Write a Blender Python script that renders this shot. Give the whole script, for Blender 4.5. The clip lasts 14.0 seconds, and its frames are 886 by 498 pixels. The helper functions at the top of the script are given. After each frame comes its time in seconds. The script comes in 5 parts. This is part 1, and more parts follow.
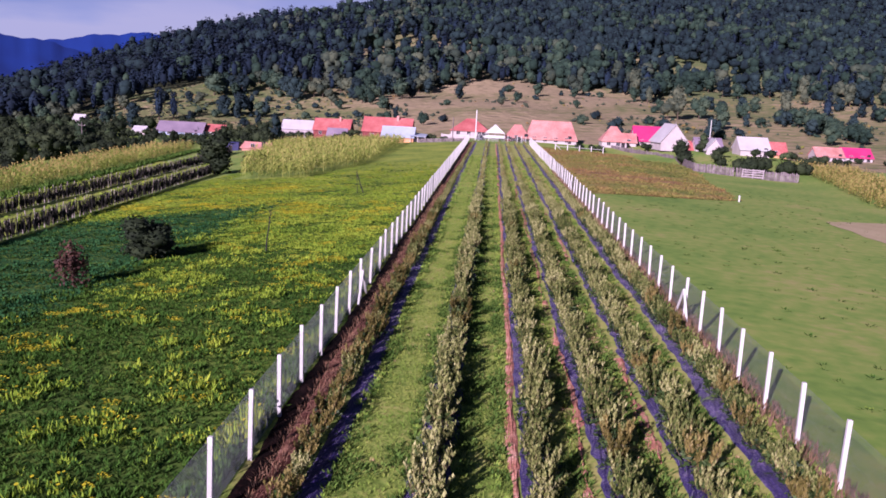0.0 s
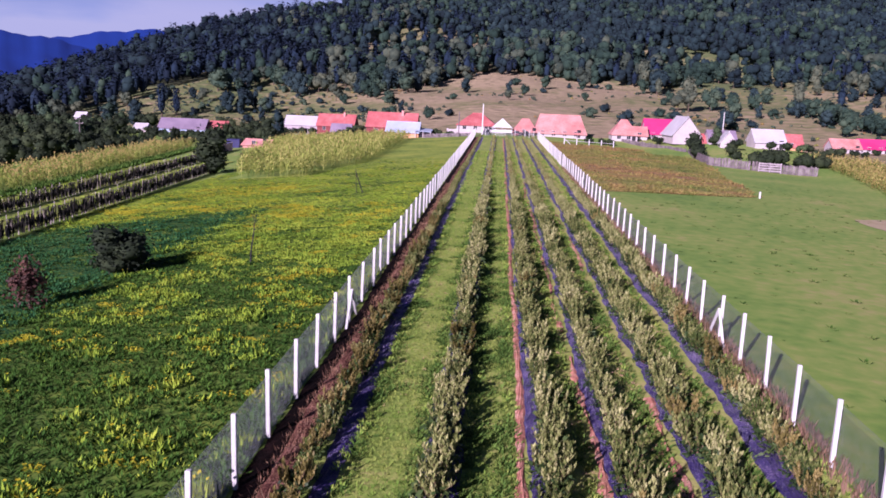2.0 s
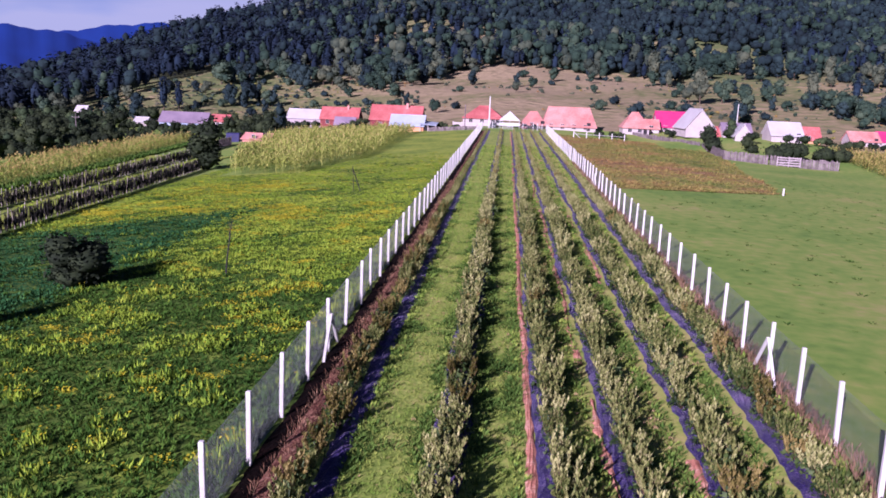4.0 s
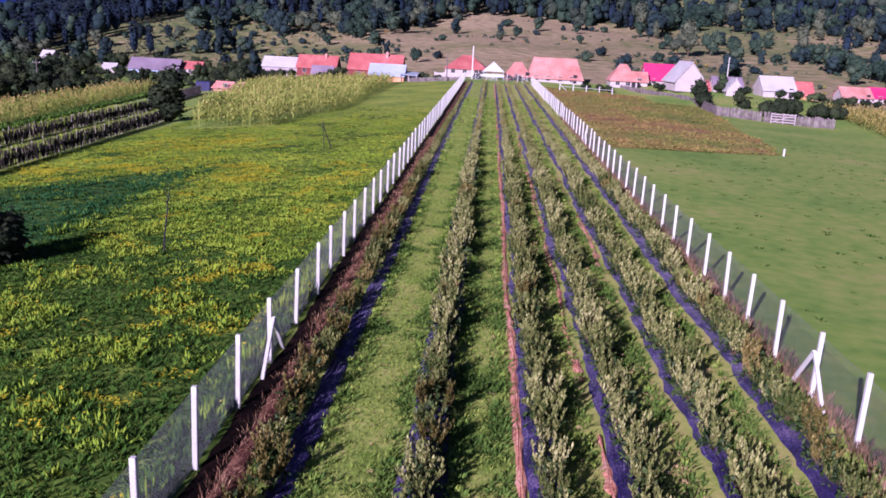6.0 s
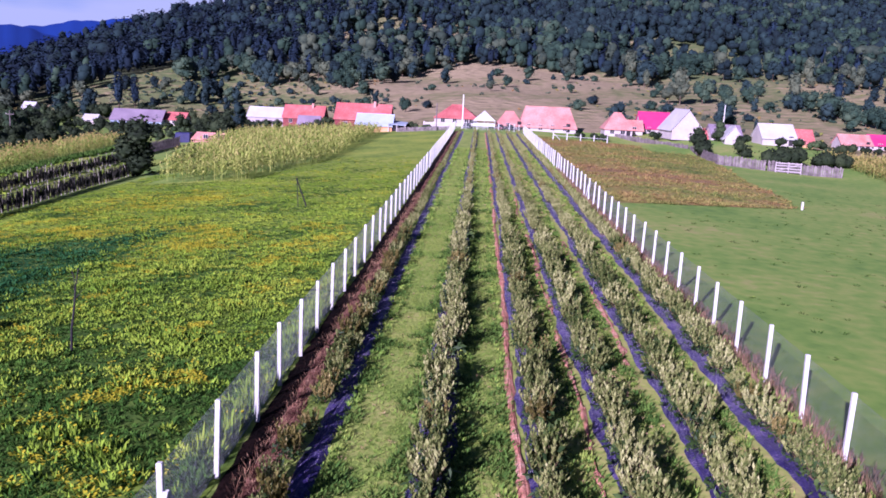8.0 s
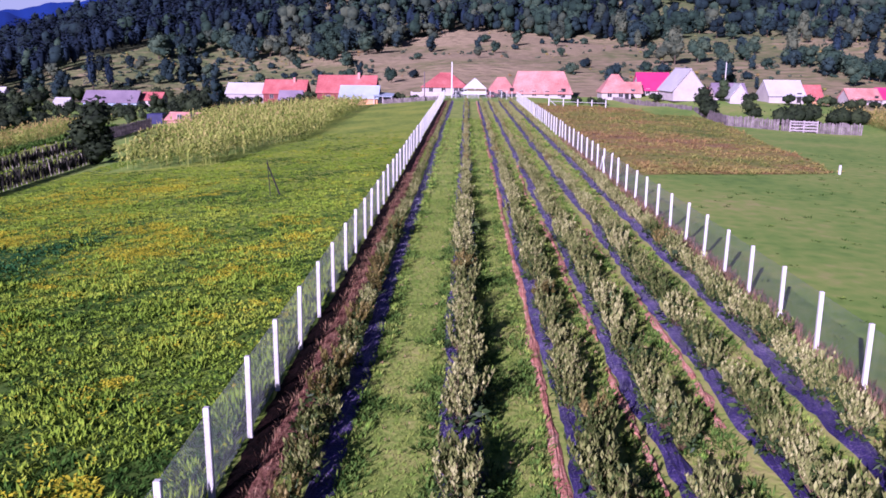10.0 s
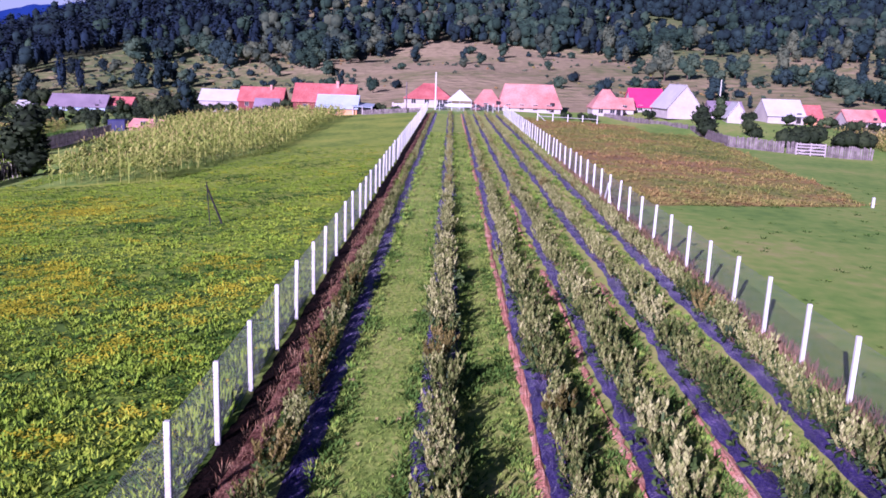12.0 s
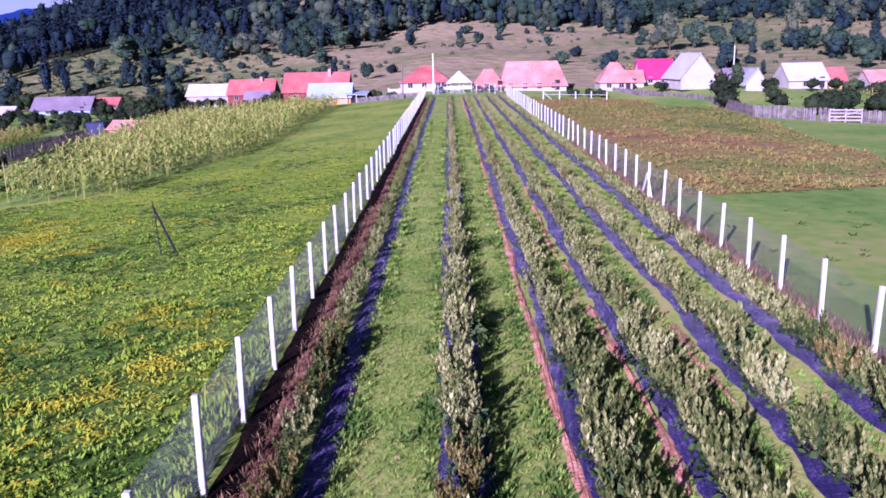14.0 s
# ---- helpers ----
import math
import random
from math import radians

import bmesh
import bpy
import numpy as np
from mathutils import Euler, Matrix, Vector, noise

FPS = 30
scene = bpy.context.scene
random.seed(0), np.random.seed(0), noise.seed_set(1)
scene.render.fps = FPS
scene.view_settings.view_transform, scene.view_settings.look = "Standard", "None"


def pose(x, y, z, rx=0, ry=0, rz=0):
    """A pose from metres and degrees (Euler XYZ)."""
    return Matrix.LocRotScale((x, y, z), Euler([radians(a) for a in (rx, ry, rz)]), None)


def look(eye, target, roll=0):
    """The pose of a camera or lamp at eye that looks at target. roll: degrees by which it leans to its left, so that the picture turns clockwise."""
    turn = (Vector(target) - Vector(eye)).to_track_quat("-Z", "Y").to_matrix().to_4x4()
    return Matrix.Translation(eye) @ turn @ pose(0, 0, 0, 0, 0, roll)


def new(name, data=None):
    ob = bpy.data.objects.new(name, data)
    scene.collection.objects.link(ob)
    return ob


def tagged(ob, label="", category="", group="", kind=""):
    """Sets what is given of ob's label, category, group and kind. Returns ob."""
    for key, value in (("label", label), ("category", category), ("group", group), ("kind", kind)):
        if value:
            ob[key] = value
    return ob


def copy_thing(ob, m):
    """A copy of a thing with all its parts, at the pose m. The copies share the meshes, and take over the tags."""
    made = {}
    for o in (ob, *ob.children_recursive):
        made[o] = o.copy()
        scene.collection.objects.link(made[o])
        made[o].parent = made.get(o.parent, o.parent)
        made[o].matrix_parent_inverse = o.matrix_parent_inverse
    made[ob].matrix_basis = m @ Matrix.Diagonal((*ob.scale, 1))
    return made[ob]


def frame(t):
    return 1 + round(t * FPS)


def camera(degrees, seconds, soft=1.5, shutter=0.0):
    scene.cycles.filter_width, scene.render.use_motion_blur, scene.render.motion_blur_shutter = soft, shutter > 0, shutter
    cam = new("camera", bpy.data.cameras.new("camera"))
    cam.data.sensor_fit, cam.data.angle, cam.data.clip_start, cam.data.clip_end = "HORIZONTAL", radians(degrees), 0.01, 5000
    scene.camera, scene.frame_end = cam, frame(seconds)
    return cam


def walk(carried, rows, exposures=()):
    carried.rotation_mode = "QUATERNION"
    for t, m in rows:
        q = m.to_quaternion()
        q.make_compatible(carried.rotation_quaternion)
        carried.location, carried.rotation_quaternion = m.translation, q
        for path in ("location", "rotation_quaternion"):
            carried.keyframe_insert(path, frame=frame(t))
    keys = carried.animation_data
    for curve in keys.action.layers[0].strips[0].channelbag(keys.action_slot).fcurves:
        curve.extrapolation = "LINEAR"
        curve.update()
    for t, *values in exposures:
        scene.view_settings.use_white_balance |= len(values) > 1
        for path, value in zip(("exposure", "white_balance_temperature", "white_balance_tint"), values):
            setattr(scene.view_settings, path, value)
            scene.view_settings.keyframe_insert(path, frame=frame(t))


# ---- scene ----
cam = camera(56.9, 14.0, 1.7)
PATH = [
    (0, (-1.296, -5.622, 9.616), (-1.398, -3.656, 9.263), 2.94),
    (0.5, (-1.296, -4.460, 9.603), (-1.404, -2.494, 9.252), 2.27),
    (1, (-1.328, -3.214, 9.622), (-1.438, -1.250, 9.259), 2.20),
    (1.5, (-1.305, -2.002, 9.675), (-1.417, -0.040, 9.307), 2.37),
    (2, (-1.238, -0.642, 9.657), (-1.359, 1.320, 9.289), 2.41),
    (2.5, (-1.230, 0.644, 9.651), (-1.359, 2.605, 9.281), 2.57),
    (3, (-1.202, 2.050, 9.604), (-1.342, 4.009, 9.227), 2.24),
    (5.5, (-1.227, 9.250, 9.465), (-1.341, 11.201, 9.038), 2.81),
    (6, (-1.356, 10.870, 9.438), (-1.442, 12.805, 8.939), 3.03),
    (6.5, (-1.462, 12.662, 9.366), (-1.538, 14.588, 8.832), 2.73),
    (7, (-1.549, 14.617, 9.272), (-1.623, 16.546, 8.750), 2.56),
    (7.5, (-1.560, 16.676, 9.221), (-1.634, 18.621, 8.761), 2.69),
    (8, (-1.579, 18.808, 9.117), (-1.651, 20.770, 8.733), 2.69),
    (10.5, (-2.380, 30.063, 8.498), (-2.430, 32.008, 8.037), 0.32),
    (11, (-2.233, 32.511, 8.390), (-2.268, 34.460, 7.941), 1.32),
    (11.5, (-2.161, 34.955, 8.358), (-2.184, 36.907, 7.923), 2.05),
    (12, (-2.279, 37.374, 8.291), (-2.286, 39.328, 7.866), 1.91),
    (12.5, (-2.406, 39.733, 8.197), (-2.400, 41.687, 7.770), 1.26),
    (13, (-2.501, 42.172, 8.107), (-2.482, 44.124, 7.670), 0.53),
    (13.5, (-2.467, 44.557, 8.008), (-2.451, 46.505, 7.558), -0.28),
    (14, (-2.447, 46.640, 7.990), (-2.469, 48.585, 7.525), -1.20),
]
walk(cam, [(t, look(eye, target, roll)) for t, eye, target, roll in PATH], [(0, 0.73, 5850, 49), (3, 0.82, 5650, 49), (6, 0.70, 5550, 50), (8, 0.94, 5300, 49), (10.5, 0.78, 5400, 55), (14, 0.98, 5100, 55)])

# ---- world and sun ----
SUN_HIGH = radians(21)
SUN_TRAVEL = Vector((0.415, 0.91, 0.0)).normalized() * math.cos(SUN_HIGH) + Vector((0, 0, -math.sin(SUN_HIGH)))
sun_data = bpy.data.lights.new("sun", "SUN")
sun_data.energy, sun_data.angle, sun_data.color = 5.0, radians(0.6), (1.0, 0.93, 0.82)
sun = new("sun", sun_data)
sun.rotation_mode = "QUATERNION"
sun.rotation_quaternion = SUN_TRAVEL.to_track_quat("-Z", "Y")

world = bpy.data.worlds.new("sky")
scene.world = world
world.use_nodes = True
wn, wl = world.node_tree.nodes, world.node_tree.links
sky = wn.new("ShaderNodeTexSky")
sky.sky_type, sky.sun_disc = "NISHITA", False
sky.air_density, sky.dust_density, sky.ozone_density = 0.3, 0.05, 2.5
sky.sun_elevation, sky.sun_rotation = SUN_HIGH, math.atan2(-0.415, -0.91)
sky_co = wn.new("ShaderNodeTexCoord")
sky_map = wn.new("ShaderNodeMapping")
sky_map.inputs["Scale"].default_value = (1.6, 1.6, 6.0)
cloud = wn.new("ShaderNodeTexNoise")
cloud.inputs["Scale"].default_value, cloud.inputs["Detail"].default_value = 1.7, 7
cloud_ramp = wn.new("ShaderNodeValToRGB")
cloud_ramp.color_ramp.elements[0].position, cloud_ramp.color_ramp.elements[1].position = 0.36, 0.60
sky_mix = wn.new("ShaderNodeMixRGB")
sky_mix.inputs["Color2"].default_value = (4.9, 5.6, 6.8, 1)
wl.new(sky_co.outputs["Generated"], sky_map.inputs["Vector"])
wl.new(sky_map.outputs["Vector"], cloud.inputs["Vector"])
wl.new(cloud.outputs["Fac"], cloud_ramp.inputs["Fac"])
split, low_band, bank = wn.new("ShaderNodeSeparateXYZ"), wn.new("ShaderNodeMapRange"), wn.new("ShaderNodeMath")
low_band.inputs["From Min"].default_value, low_band.inputs["From Max"].default_value = 0.08, 0.19
low_band.inputs["To Min"].default_value, low_band.inputs["To Max"].default_value = 1.0, 0.0
bank.operation = "MULTIPLY"
wl.new(sky_co.outputs["Generated"], split.inputs["Vector"])
wl.new(split.outputs["Z"], low_band.inputs["Value"])
wl.new(low_band.outputs["Result"], bank.inputs[0])
wl.new(cloud_ramp.outputs["Color"], bank.inputs[1])
wl.new(bank.outputs[0], sky_mix.inputs["Fac"])
wl.new(sky.outputs["Color"], sky_mix.inputs["Color1"])
wl.new(sky_mix.outputs["Color"], wn["Background"].inputs["Color"])
wn["Background"].inputs["Strength"].default_value = 0.05

# ---- terrain shape ----
AZ_RIDGE = [-75, -45, -31.4, -28, -24.6, -19.7, -14.2, -5, 5, 15, 25, 45, 75]
EL_RIDGE = [-1.5, -1.4, -1.0, 0.2, 1.6, 3.5, 4.8, 6.4, 7.4, 7.3, 6.9, 6.0, 1.0]
AZ_EDGE = [-75, -31.4, -26.6, -21.4, -18, -10, 1.4, 11, 14.6, 25, 75]
D_EDGE = [345, 345, 390, 430, 460, 420, 500, 470, 520, 500, 480]
Z_EDGE = [-6, -6, -1, 7, 15, 9.6, 22.7, 18, 24.6, 21, 5]


def plain(x, y):
    """The field: a low crown under the plantation, falling away to both sides."""
    return np.where(x < 0, np.maximum(-6.0, -0.075 * np.maximum(0, -8 - x)), np.maximum(-2.0, -0.045 * np.maximum(0, x - 9)))


def edge_far(az):
    return np.interp(az, AZ_EDGE, D_EDGE)


def foot_far(az):
    return np.interp(az, [-15, -8], [325, 232])


def ridge_far(az):
    return np.interp(az, [-75, -31, -14, 0, 75], [650, 650, 850, 1000, 1000])


def polar(x, y):
    return np.degrees(np.arctan2(x + 1.5, y + 2)), np.hypot(x + 1.5, y + 2)


def yard_rise(x, y):
    """The ground climbing behind the plank fences, under the houses."""
    behind = y - np.interp(x, [-14, -8, 24, 29.5, 41.5, 45], [219, 211, 211, 213, 189, 172])
    most = np.interp(x, [-30, -14, 10, 27, 40, 53, 71, 77], [0, 0.5, 1.0, 1.6, 2.3, 2.7, 2.4, 0])
    return most * np.clip(behind / 14, 0, 1)


def terrain(x, y):
    x, y = np.asarray(x, float), np.asarray(y, float)
    az, d = polar(x, y)
    low = plain(x, y) + yard_rise(x, y)
    de, dr = edge_far(az), ridge_far(az)
    ze = np.interp(az, AZ_EDGE, Z_EDGE)
    zr = 9.6 + dr * np.tan(np.radians(np.interp(az, AZ_RIDGE, EL_RIDGE)))
    d0 = foot_far(az)
    u = np.clip((d - d0) / (de - d0), 0, 1)
    v = np.clip((d - de) / (dr - de), 0, 1)
    roll = np.sin(x * 0.021 + 1.3) * np.sin(y * 0.026) + 0.6 * np.sin(x * 0.055 + y * 0.043)
    z = low + (ze - low) * u ** 1.25 + 1.6 * roll * u * (1 - v)
    z = np.where(d > de, ze + (zr - ze) * (0.75 * v + 0.25 * v * v) + roll * (1.6 * (1 - v) + 7 * v * (1 - v)), z)
    z = np.where(d > dr, zr - 0.25 * (d - dr), z)
    fade = np.clip((75 - np.abs(az)) / 25, 0, 1)
    return low + (np.maximum(z, -40) - low) * fade


def height(x, y):
    return float(terrain(x, y))


# ---- materials ----
def material(name, tones, scale=1.0, fine=12.0, rough=0.85, bump=0.3, metal=0.0, vary=0.0, through_light=0.0, coord="Position", spec=0.3, bump_scale=None):
    """A surface of several tones mixed by coarse and fine noise, with relief; vary: difference from piece to piece."""
    m = bpy.data.materials.new(name)
    m.use_nodes = True
    n, l = m.node_tree.nodes, m.node_tree.links
    out, bsdf = n["Material Output"], n["Principled BSDF"]
    if coord == "Position":
        place = n.new("ShaderNodeNewGeometry").outputs["Position"]
    else:
        place = n.new("ShaderNodeTexCoord").outputs["Object"]
    coarse, small = n.new("ShaderNodeTexNoise"), n.new("ShaderNodeTexNoise")
    for node, s, detail in ((coarse, scale, 5.0), (small, fine, 4.0)):
        node.inputs["Scale"].default_value, node.inputs["Detail"].default_value = s, detail
        l.new(place, node.inputs["Vector"])
    blend = n.new("ShaderNodeMath")
    blend.operation = "MULTIPLY_ADD"
    blend.inputs[1].default_value, blend.inputs[2].default_value = 0.45, 0.0
    l.new(small.outputs["Fac"], blend.inputs[0])
    total = n.new("ShaderNodeMath")
    total.operation = "MULTIPLY_ADD"
    total.inputs[1].default_value = 0.55
    l.new(coarse.outputs["Fac"], total.inputs[0])
    l.new(blend.outputs[0], total.inputs[2])
    fac = total.outputs[0]
    if vary:
        info, geo, add = n.new("ShaderNodeObjectInfo"), n.new("ShaderNodeNewGeometry"), n.new("ShaderNodeMath")
        add.operation = "ADD"
        l.new(info.outputs["Random"], add.inputs[0])
        l.new(geo.outputs["Random Per Island"], add.inputs[1])
        shift = n.new("ShaderNodeMath")
        shift.operation = "MULTIPLY_ADD"
        shift.inputs[1].default_value = vary
        l.new(add.outputs[0], shift.inputs[0])
        base = n.new("ShaderNodeMath")
        base.operation = "SUBTRACT"
        l.new(fac, base.inputs[0])
        base.inputs[1].default_value = vary
        l.new(base.outputs[0], shift.inputs[2])
        fac = shift.outputs[0]
    ramp = n.new("ShaderNodeValToRGB")
    el = ramp.color_ramp.elements
    spots = np.linspace(0.34, 0.66, len(tones))
    el[0].position, el[0].color = float(spots[0]), (*tones[0], 1)
    el[1].position, el[1].color = float(spots[-1]), (*tones[-1], 1)
    for p, c in zip(spots[1:-1], tones[1:-1]):
        e = el.new(float(p))
        e.color = (*c, 1)
    l.new(fac, ramp.inputs["Fac"])
    l.new(ramp.outputs["Color"], bsdf.inputs["Base Color"])
    bsdf.inputs["Roughness"].default_value, bsdf.inputs["Metallic"].default_value = rough, metal
    bsdf.inputs["Specular IOR Level"].default_value = spec
    if bump:
        b = n.new("ShaderNodeBump")
        b.inputs["Strength"].default_value, b.inputs["Distance"].default_value = bump, 0.05 if bump_scale is None else bump_scale
        l.new(small.outputs["Fac"], b.inputs["Height"])
        l.new(b.outputs["Normal"], bsdf.inputs["Normal"])
    if through_light:
        leaf, mix = n.new("ShaderNodeBsdfTranslucent"), n.new("ShaderNodeMixShader")
        l.new(ramp.outputs["Color"], leaf.inputs["Color"])
        mix.inputs["Fac"].default_value = through_light
        l.new(bsdf.outputs[0], mix.inputs[1])
        l.new(leaf.outputs[0], mix.inputs[2])
        l.new(mix.outputs[0], out.inputs["Surface"])
    return m


M = {}
M["field"] = material("mown_field", [(0.11, 0.215, 0.034), (0.165, 0.28, 0.046), (0.24, 0.315, 0.066), (0.34, 0.325, 0.11)], 0.07, 1.1, 0.95, 0.5)
M["meadow"] = material("meadow_soil", [(0.05, 0.105, 0.010), (0.09, 0.16, 0.018), (0.16, 0.24, 0.026), (0.23, 0.305, 0.036), (0.30, 0.34, 0.048)], 0.11, 1.2, 0.95, 0.8)
M["far_meadow"] = material("cut_meadow", [(0.16, 0.23, 0.035), (0.26, 0.32, 0.05), (0.34, 0.37, 0.065)], 0.08, 0.8, 0.95, 0.5)
M["hill"] = material("hillside_grass", [(0.11, 0.145, 0.05), (0.18, 0.18, 0.075), (0.28, 0.225, 0.125), (0.36, 0.275, 0.17), (0.23, 0.185, 0.105)], 0.013, 0.22, 0.95, 1.0, bump_scale=1.5)
M["forest_floor"] = material("forest_floor", [(0.02, 0.03, 0.012), (0.05, 0.06, 0.025), (0.18, 0.14, 0.08)], 0.012, 0.1, 0.95, 0.3)
M["lane"] = material("mown_lane", [(0.15, 0.235, 0.034), (0.25, 0.335, 0.062), (0.35, 0.385, 0.095), (0.41, 0.39, 0.125), (0.44, 0.37, 0.15)], 0.6, 5.0, 0.95, 0.6)
M["weedy"] = material("weedy_fallow", [(0.12, 0.165, 0.035), (0.21, 0.22, 0.05), (0.29, 0.235, 0.07), (0.30, 0.175, 0.07), (0.24, 0.165, 0.10)], 0.045, 0.35, 0.95, 0.8)
M["tan"] = material("bare_tan_soil", [(0.36, 0.29, 0.16), (0.46, 0.37, 0.23)], 0.3, 3.0, 0.95, 0.5)
# Shade of the fence and tall grass put into a near-black soil colour.
M["soil"] = material("shaded_tilled_soil", [(0.002, 0.0012, 0.0012), (0.006, 0.003, 0.003), (0.022, 0.010, 0.009)], 1.2, 9.0, 0.95, 1.0, spec=0.08)
M["clay"] = material("orange_clay", [(0.34, 0.12, 0.085), (0.56, 0.24, 0.17), (0.74, 0.46, 0.36)], 2.0, 14.0, 0.9, 0.8)
M["fabric"] = material("purple_ground_cover", [(0.007, 0.0045, 0.034), (0.019, 0.012, 0.076), (0.044, 0.03, 0.135), (0.21, 0.15, 0.29)], 0.9, 16.0, 0.55, 1.0, spec=0.22)
M["straw_soil"] = material("straw_littered_soil", [(0.025, 0.009, 0.008), (0.12, 0.045, 0.035), (0.30, 0.14, 0.10), (0.52, 0.30, 0.22)], 1.5, 11.0, 0.95, 0.9, spec=0.1)
M["straw"] = material("dry_straw", [(0.20, 0.09, 0.055), (0.38, 0.20, 0.12), (0.56, 0.36, 0.22)], 2, 9, 0.9, 0, vary=0.25, through_light=0.2)
M["red_grass"] = material("reddish_dry_grass", [(0.13, 0.09, 0.05), (0.25, 0.145, 0.10), (0.34, 0.22, 0.15)], 0.4, 3, 0.9, 0, vary=0.25, through_light=0.2)
M["concrete"] = material("white_concrete", [(0.48, 0.47, 0.47), (0.57, 0.56, 0.56), (0.63, 0.62, 0.62)], 2.0, 25.0, 0.8, 0.2, coord="Object")
M["wire"] = material("galvanised_wire", [(0.28, 0.31, 0.32), (0.42, 0.45, 0.46)], 2.0, 20.0, 0.45, 0, metal=0.6)
M["grass_dark"] = material("tall_grass_dark", [(0.026, 0.078, 0.012), (0.05, 0.125, 0.017), (0.095, 0.185, 0.025)], 0.15, 2, 0.9, 0, vary=0.18, spec=0.12, through_light=0.18)
# Shade between the blades put into the colour of their lower halves.
M["grass_foot_shade"] = material("shaded_grass_foot", [(0.011, 0.034, 0.005), (0.024, 0.058, 0.008), (0.042, 0.085, 0.012)], 0.4, 3, 0.9, 0, vary=0.15, spec=0.12)
M["grass_light"] = material("tall_grass_light", [(0.14, 0.255, 0.023), (0.245, 0.365, 0.033), (0.40, 0.465, 0.05)], 0.15, 2, 0.9, 0, vary=0.10, spec=0.12, through_light=0.22)
M["grass_gold"] = material("blooming_golden_weed", [(0.30, 0.29, 0.02), (0.44, 0.39, 0.024), (0.56, 0.47, 0.03)], 0.3, 2, 0.9, 0, vary=0.12, spec=0.12, through_light=0.2)
M["clover"] = material("emerald_clover", [(0.012, 0.065, 0.022), (0.025, 0.105, 0.035), (0.055, 0.16, 0.05)], 0.3, 2, 0.9, 0, vary=0.2, spec=0.12, through_light=0.15)
M["flower"] = material("yellow_flower_heads", [(0.44, 0.38, 0.015), (0.58, 0.51, 0.022), (0.68, 0.60, 0.035)], 0.3, 3, 0.9, 0, vary=0.2, spec=0.12, through_light=0.2)
M["lane_grass"] = material("lane_grass_blades", [(0.10, 0.22, 0.028), (0.18, 0.30, 0.045), (0.29, 0.35, 0.072)], 0.4, 3, 0.9, 0, vary=0.15, spec=0.12, through_light=0.18)
M["weed_leaf"] = material("broad_weed_leaf", [(0.03, 0.085, 0.014), (0.06, 0.13, 0.022), (0.115, 0.20, 0.035)], 0.6, 4, 0.85, 0, vary=0.2, spec=0.15, through_light=0.15)
M["rust_weed"] = material("rusty_weed", [(0.12, 0.165, 0.035), (0.21, 0.22, 0.05), (0.29, 0.235, 0.07), (0.30, 0.175, 0.07), (0.24, 0.165, 0.10)], 0.045, 0.35, 0.85, 0, vary=0.07, through_light=0.2)
M["berry_leaf"] = material("silver_green_leaf", [(0.05, 0.08, 0.017), (0.14, 0.165, 0.045), (0.265, 0.28, 0.095), (0.45, 0.44, 0.20)], 0.5, 6, 0.7, 0, vary=0.2, through_light=0.15, spec=0.2)
# Shade inside the bush put into a darker leaf colour.
M["berry_shade"] = material("shaded_berry_leaf", [(0.012, 0.03, 0.008), (0.03, 0.06, 0.014), (0.07, 0.11, 0.03)], 0.5, 6, 0.6, 0, vary=0.2, through_light=0.1)
M["berry_ochre"] = material("ochre_leaf", [(0.08, 0.07, 0.015), (0.18, 0.15, 0.04), (0.33, 0.26, 0.09)], 0.5, 6, 0.6, 0, vary=0.22, through_light=0.2)
M["cane"] = material("brown_cane", [(0.10, 0.06, 0.035), (0.20, 0.13, 0.08)], 3, 20, 0.8, 0.1)
M["corn_leaf"] = material("corn_leaf", [(0.15, 0.22, 0.028), (0.32, 0.37, 0.075), (0.50, 0.48, 0.14)], 0.2, 2, 0.6, 0, vary=0.24, through_light=0.25)
M["corn_dry"] = material("dry_corn_leaf", [(0.20, 0.18, 0.045), (0.42, 0.34, 0.10), (0.56, 0.45, 0.16)], 0.2, 2, 0.7, 0, vary=0.2, through_light=0.25)
M["tassel"] = material("corn_tassel", [(0.40, 0.30, 0.10), (0.54, 0.42, 0.17)], 1, 5, 0.8, 0, vary=0.2, through_light=0.2)
# Distance haze put into leaf colour: dark foliage and needles are tinted blue.
M["tree_dark"] = material("hazy_dark_foliage", [(0.003, 0.011, 0.016), (0.009, 0.025, 0.030), (0.022, 0.044, 0.046)], 0.05, 0.5, 0.9, 0, vary=0.2, through_light=0.05)
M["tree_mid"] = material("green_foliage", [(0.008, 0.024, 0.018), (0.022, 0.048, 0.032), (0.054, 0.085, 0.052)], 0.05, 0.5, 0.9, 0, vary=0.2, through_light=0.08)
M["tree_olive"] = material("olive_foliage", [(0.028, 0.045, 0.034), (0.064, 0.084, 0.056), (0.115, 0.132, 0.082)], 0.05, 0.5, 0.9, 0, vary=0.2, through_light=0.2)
M["conifer"] = material("haze_blue_needles", [(0.002, 0.009, 0.022), (0.006, 0.018, 0.038), (0.014, 0.032, 0.055)], 0.05, 0.5, 0.9, 0, vary=0.2, through_light=0.05)
M["red_shrub"] = material("reddish_shrub_leaf", [(0.045, 0.022, 0.018), (0.10, 0.042, 0.03), (0.16, 0.078, 0.05)], 1, 6, 0.7, 0, vary=0.25, through_light=0.2)
M["garden_leaf"] = material("garden_foliage", [(0.005, 0.011, 0.004), (0.015, 0.027, 0.010), (0.036, 0.052, 0.020)], 0.3, 2.0, 0.85, 0, vary=0.2, through_light=0.12)
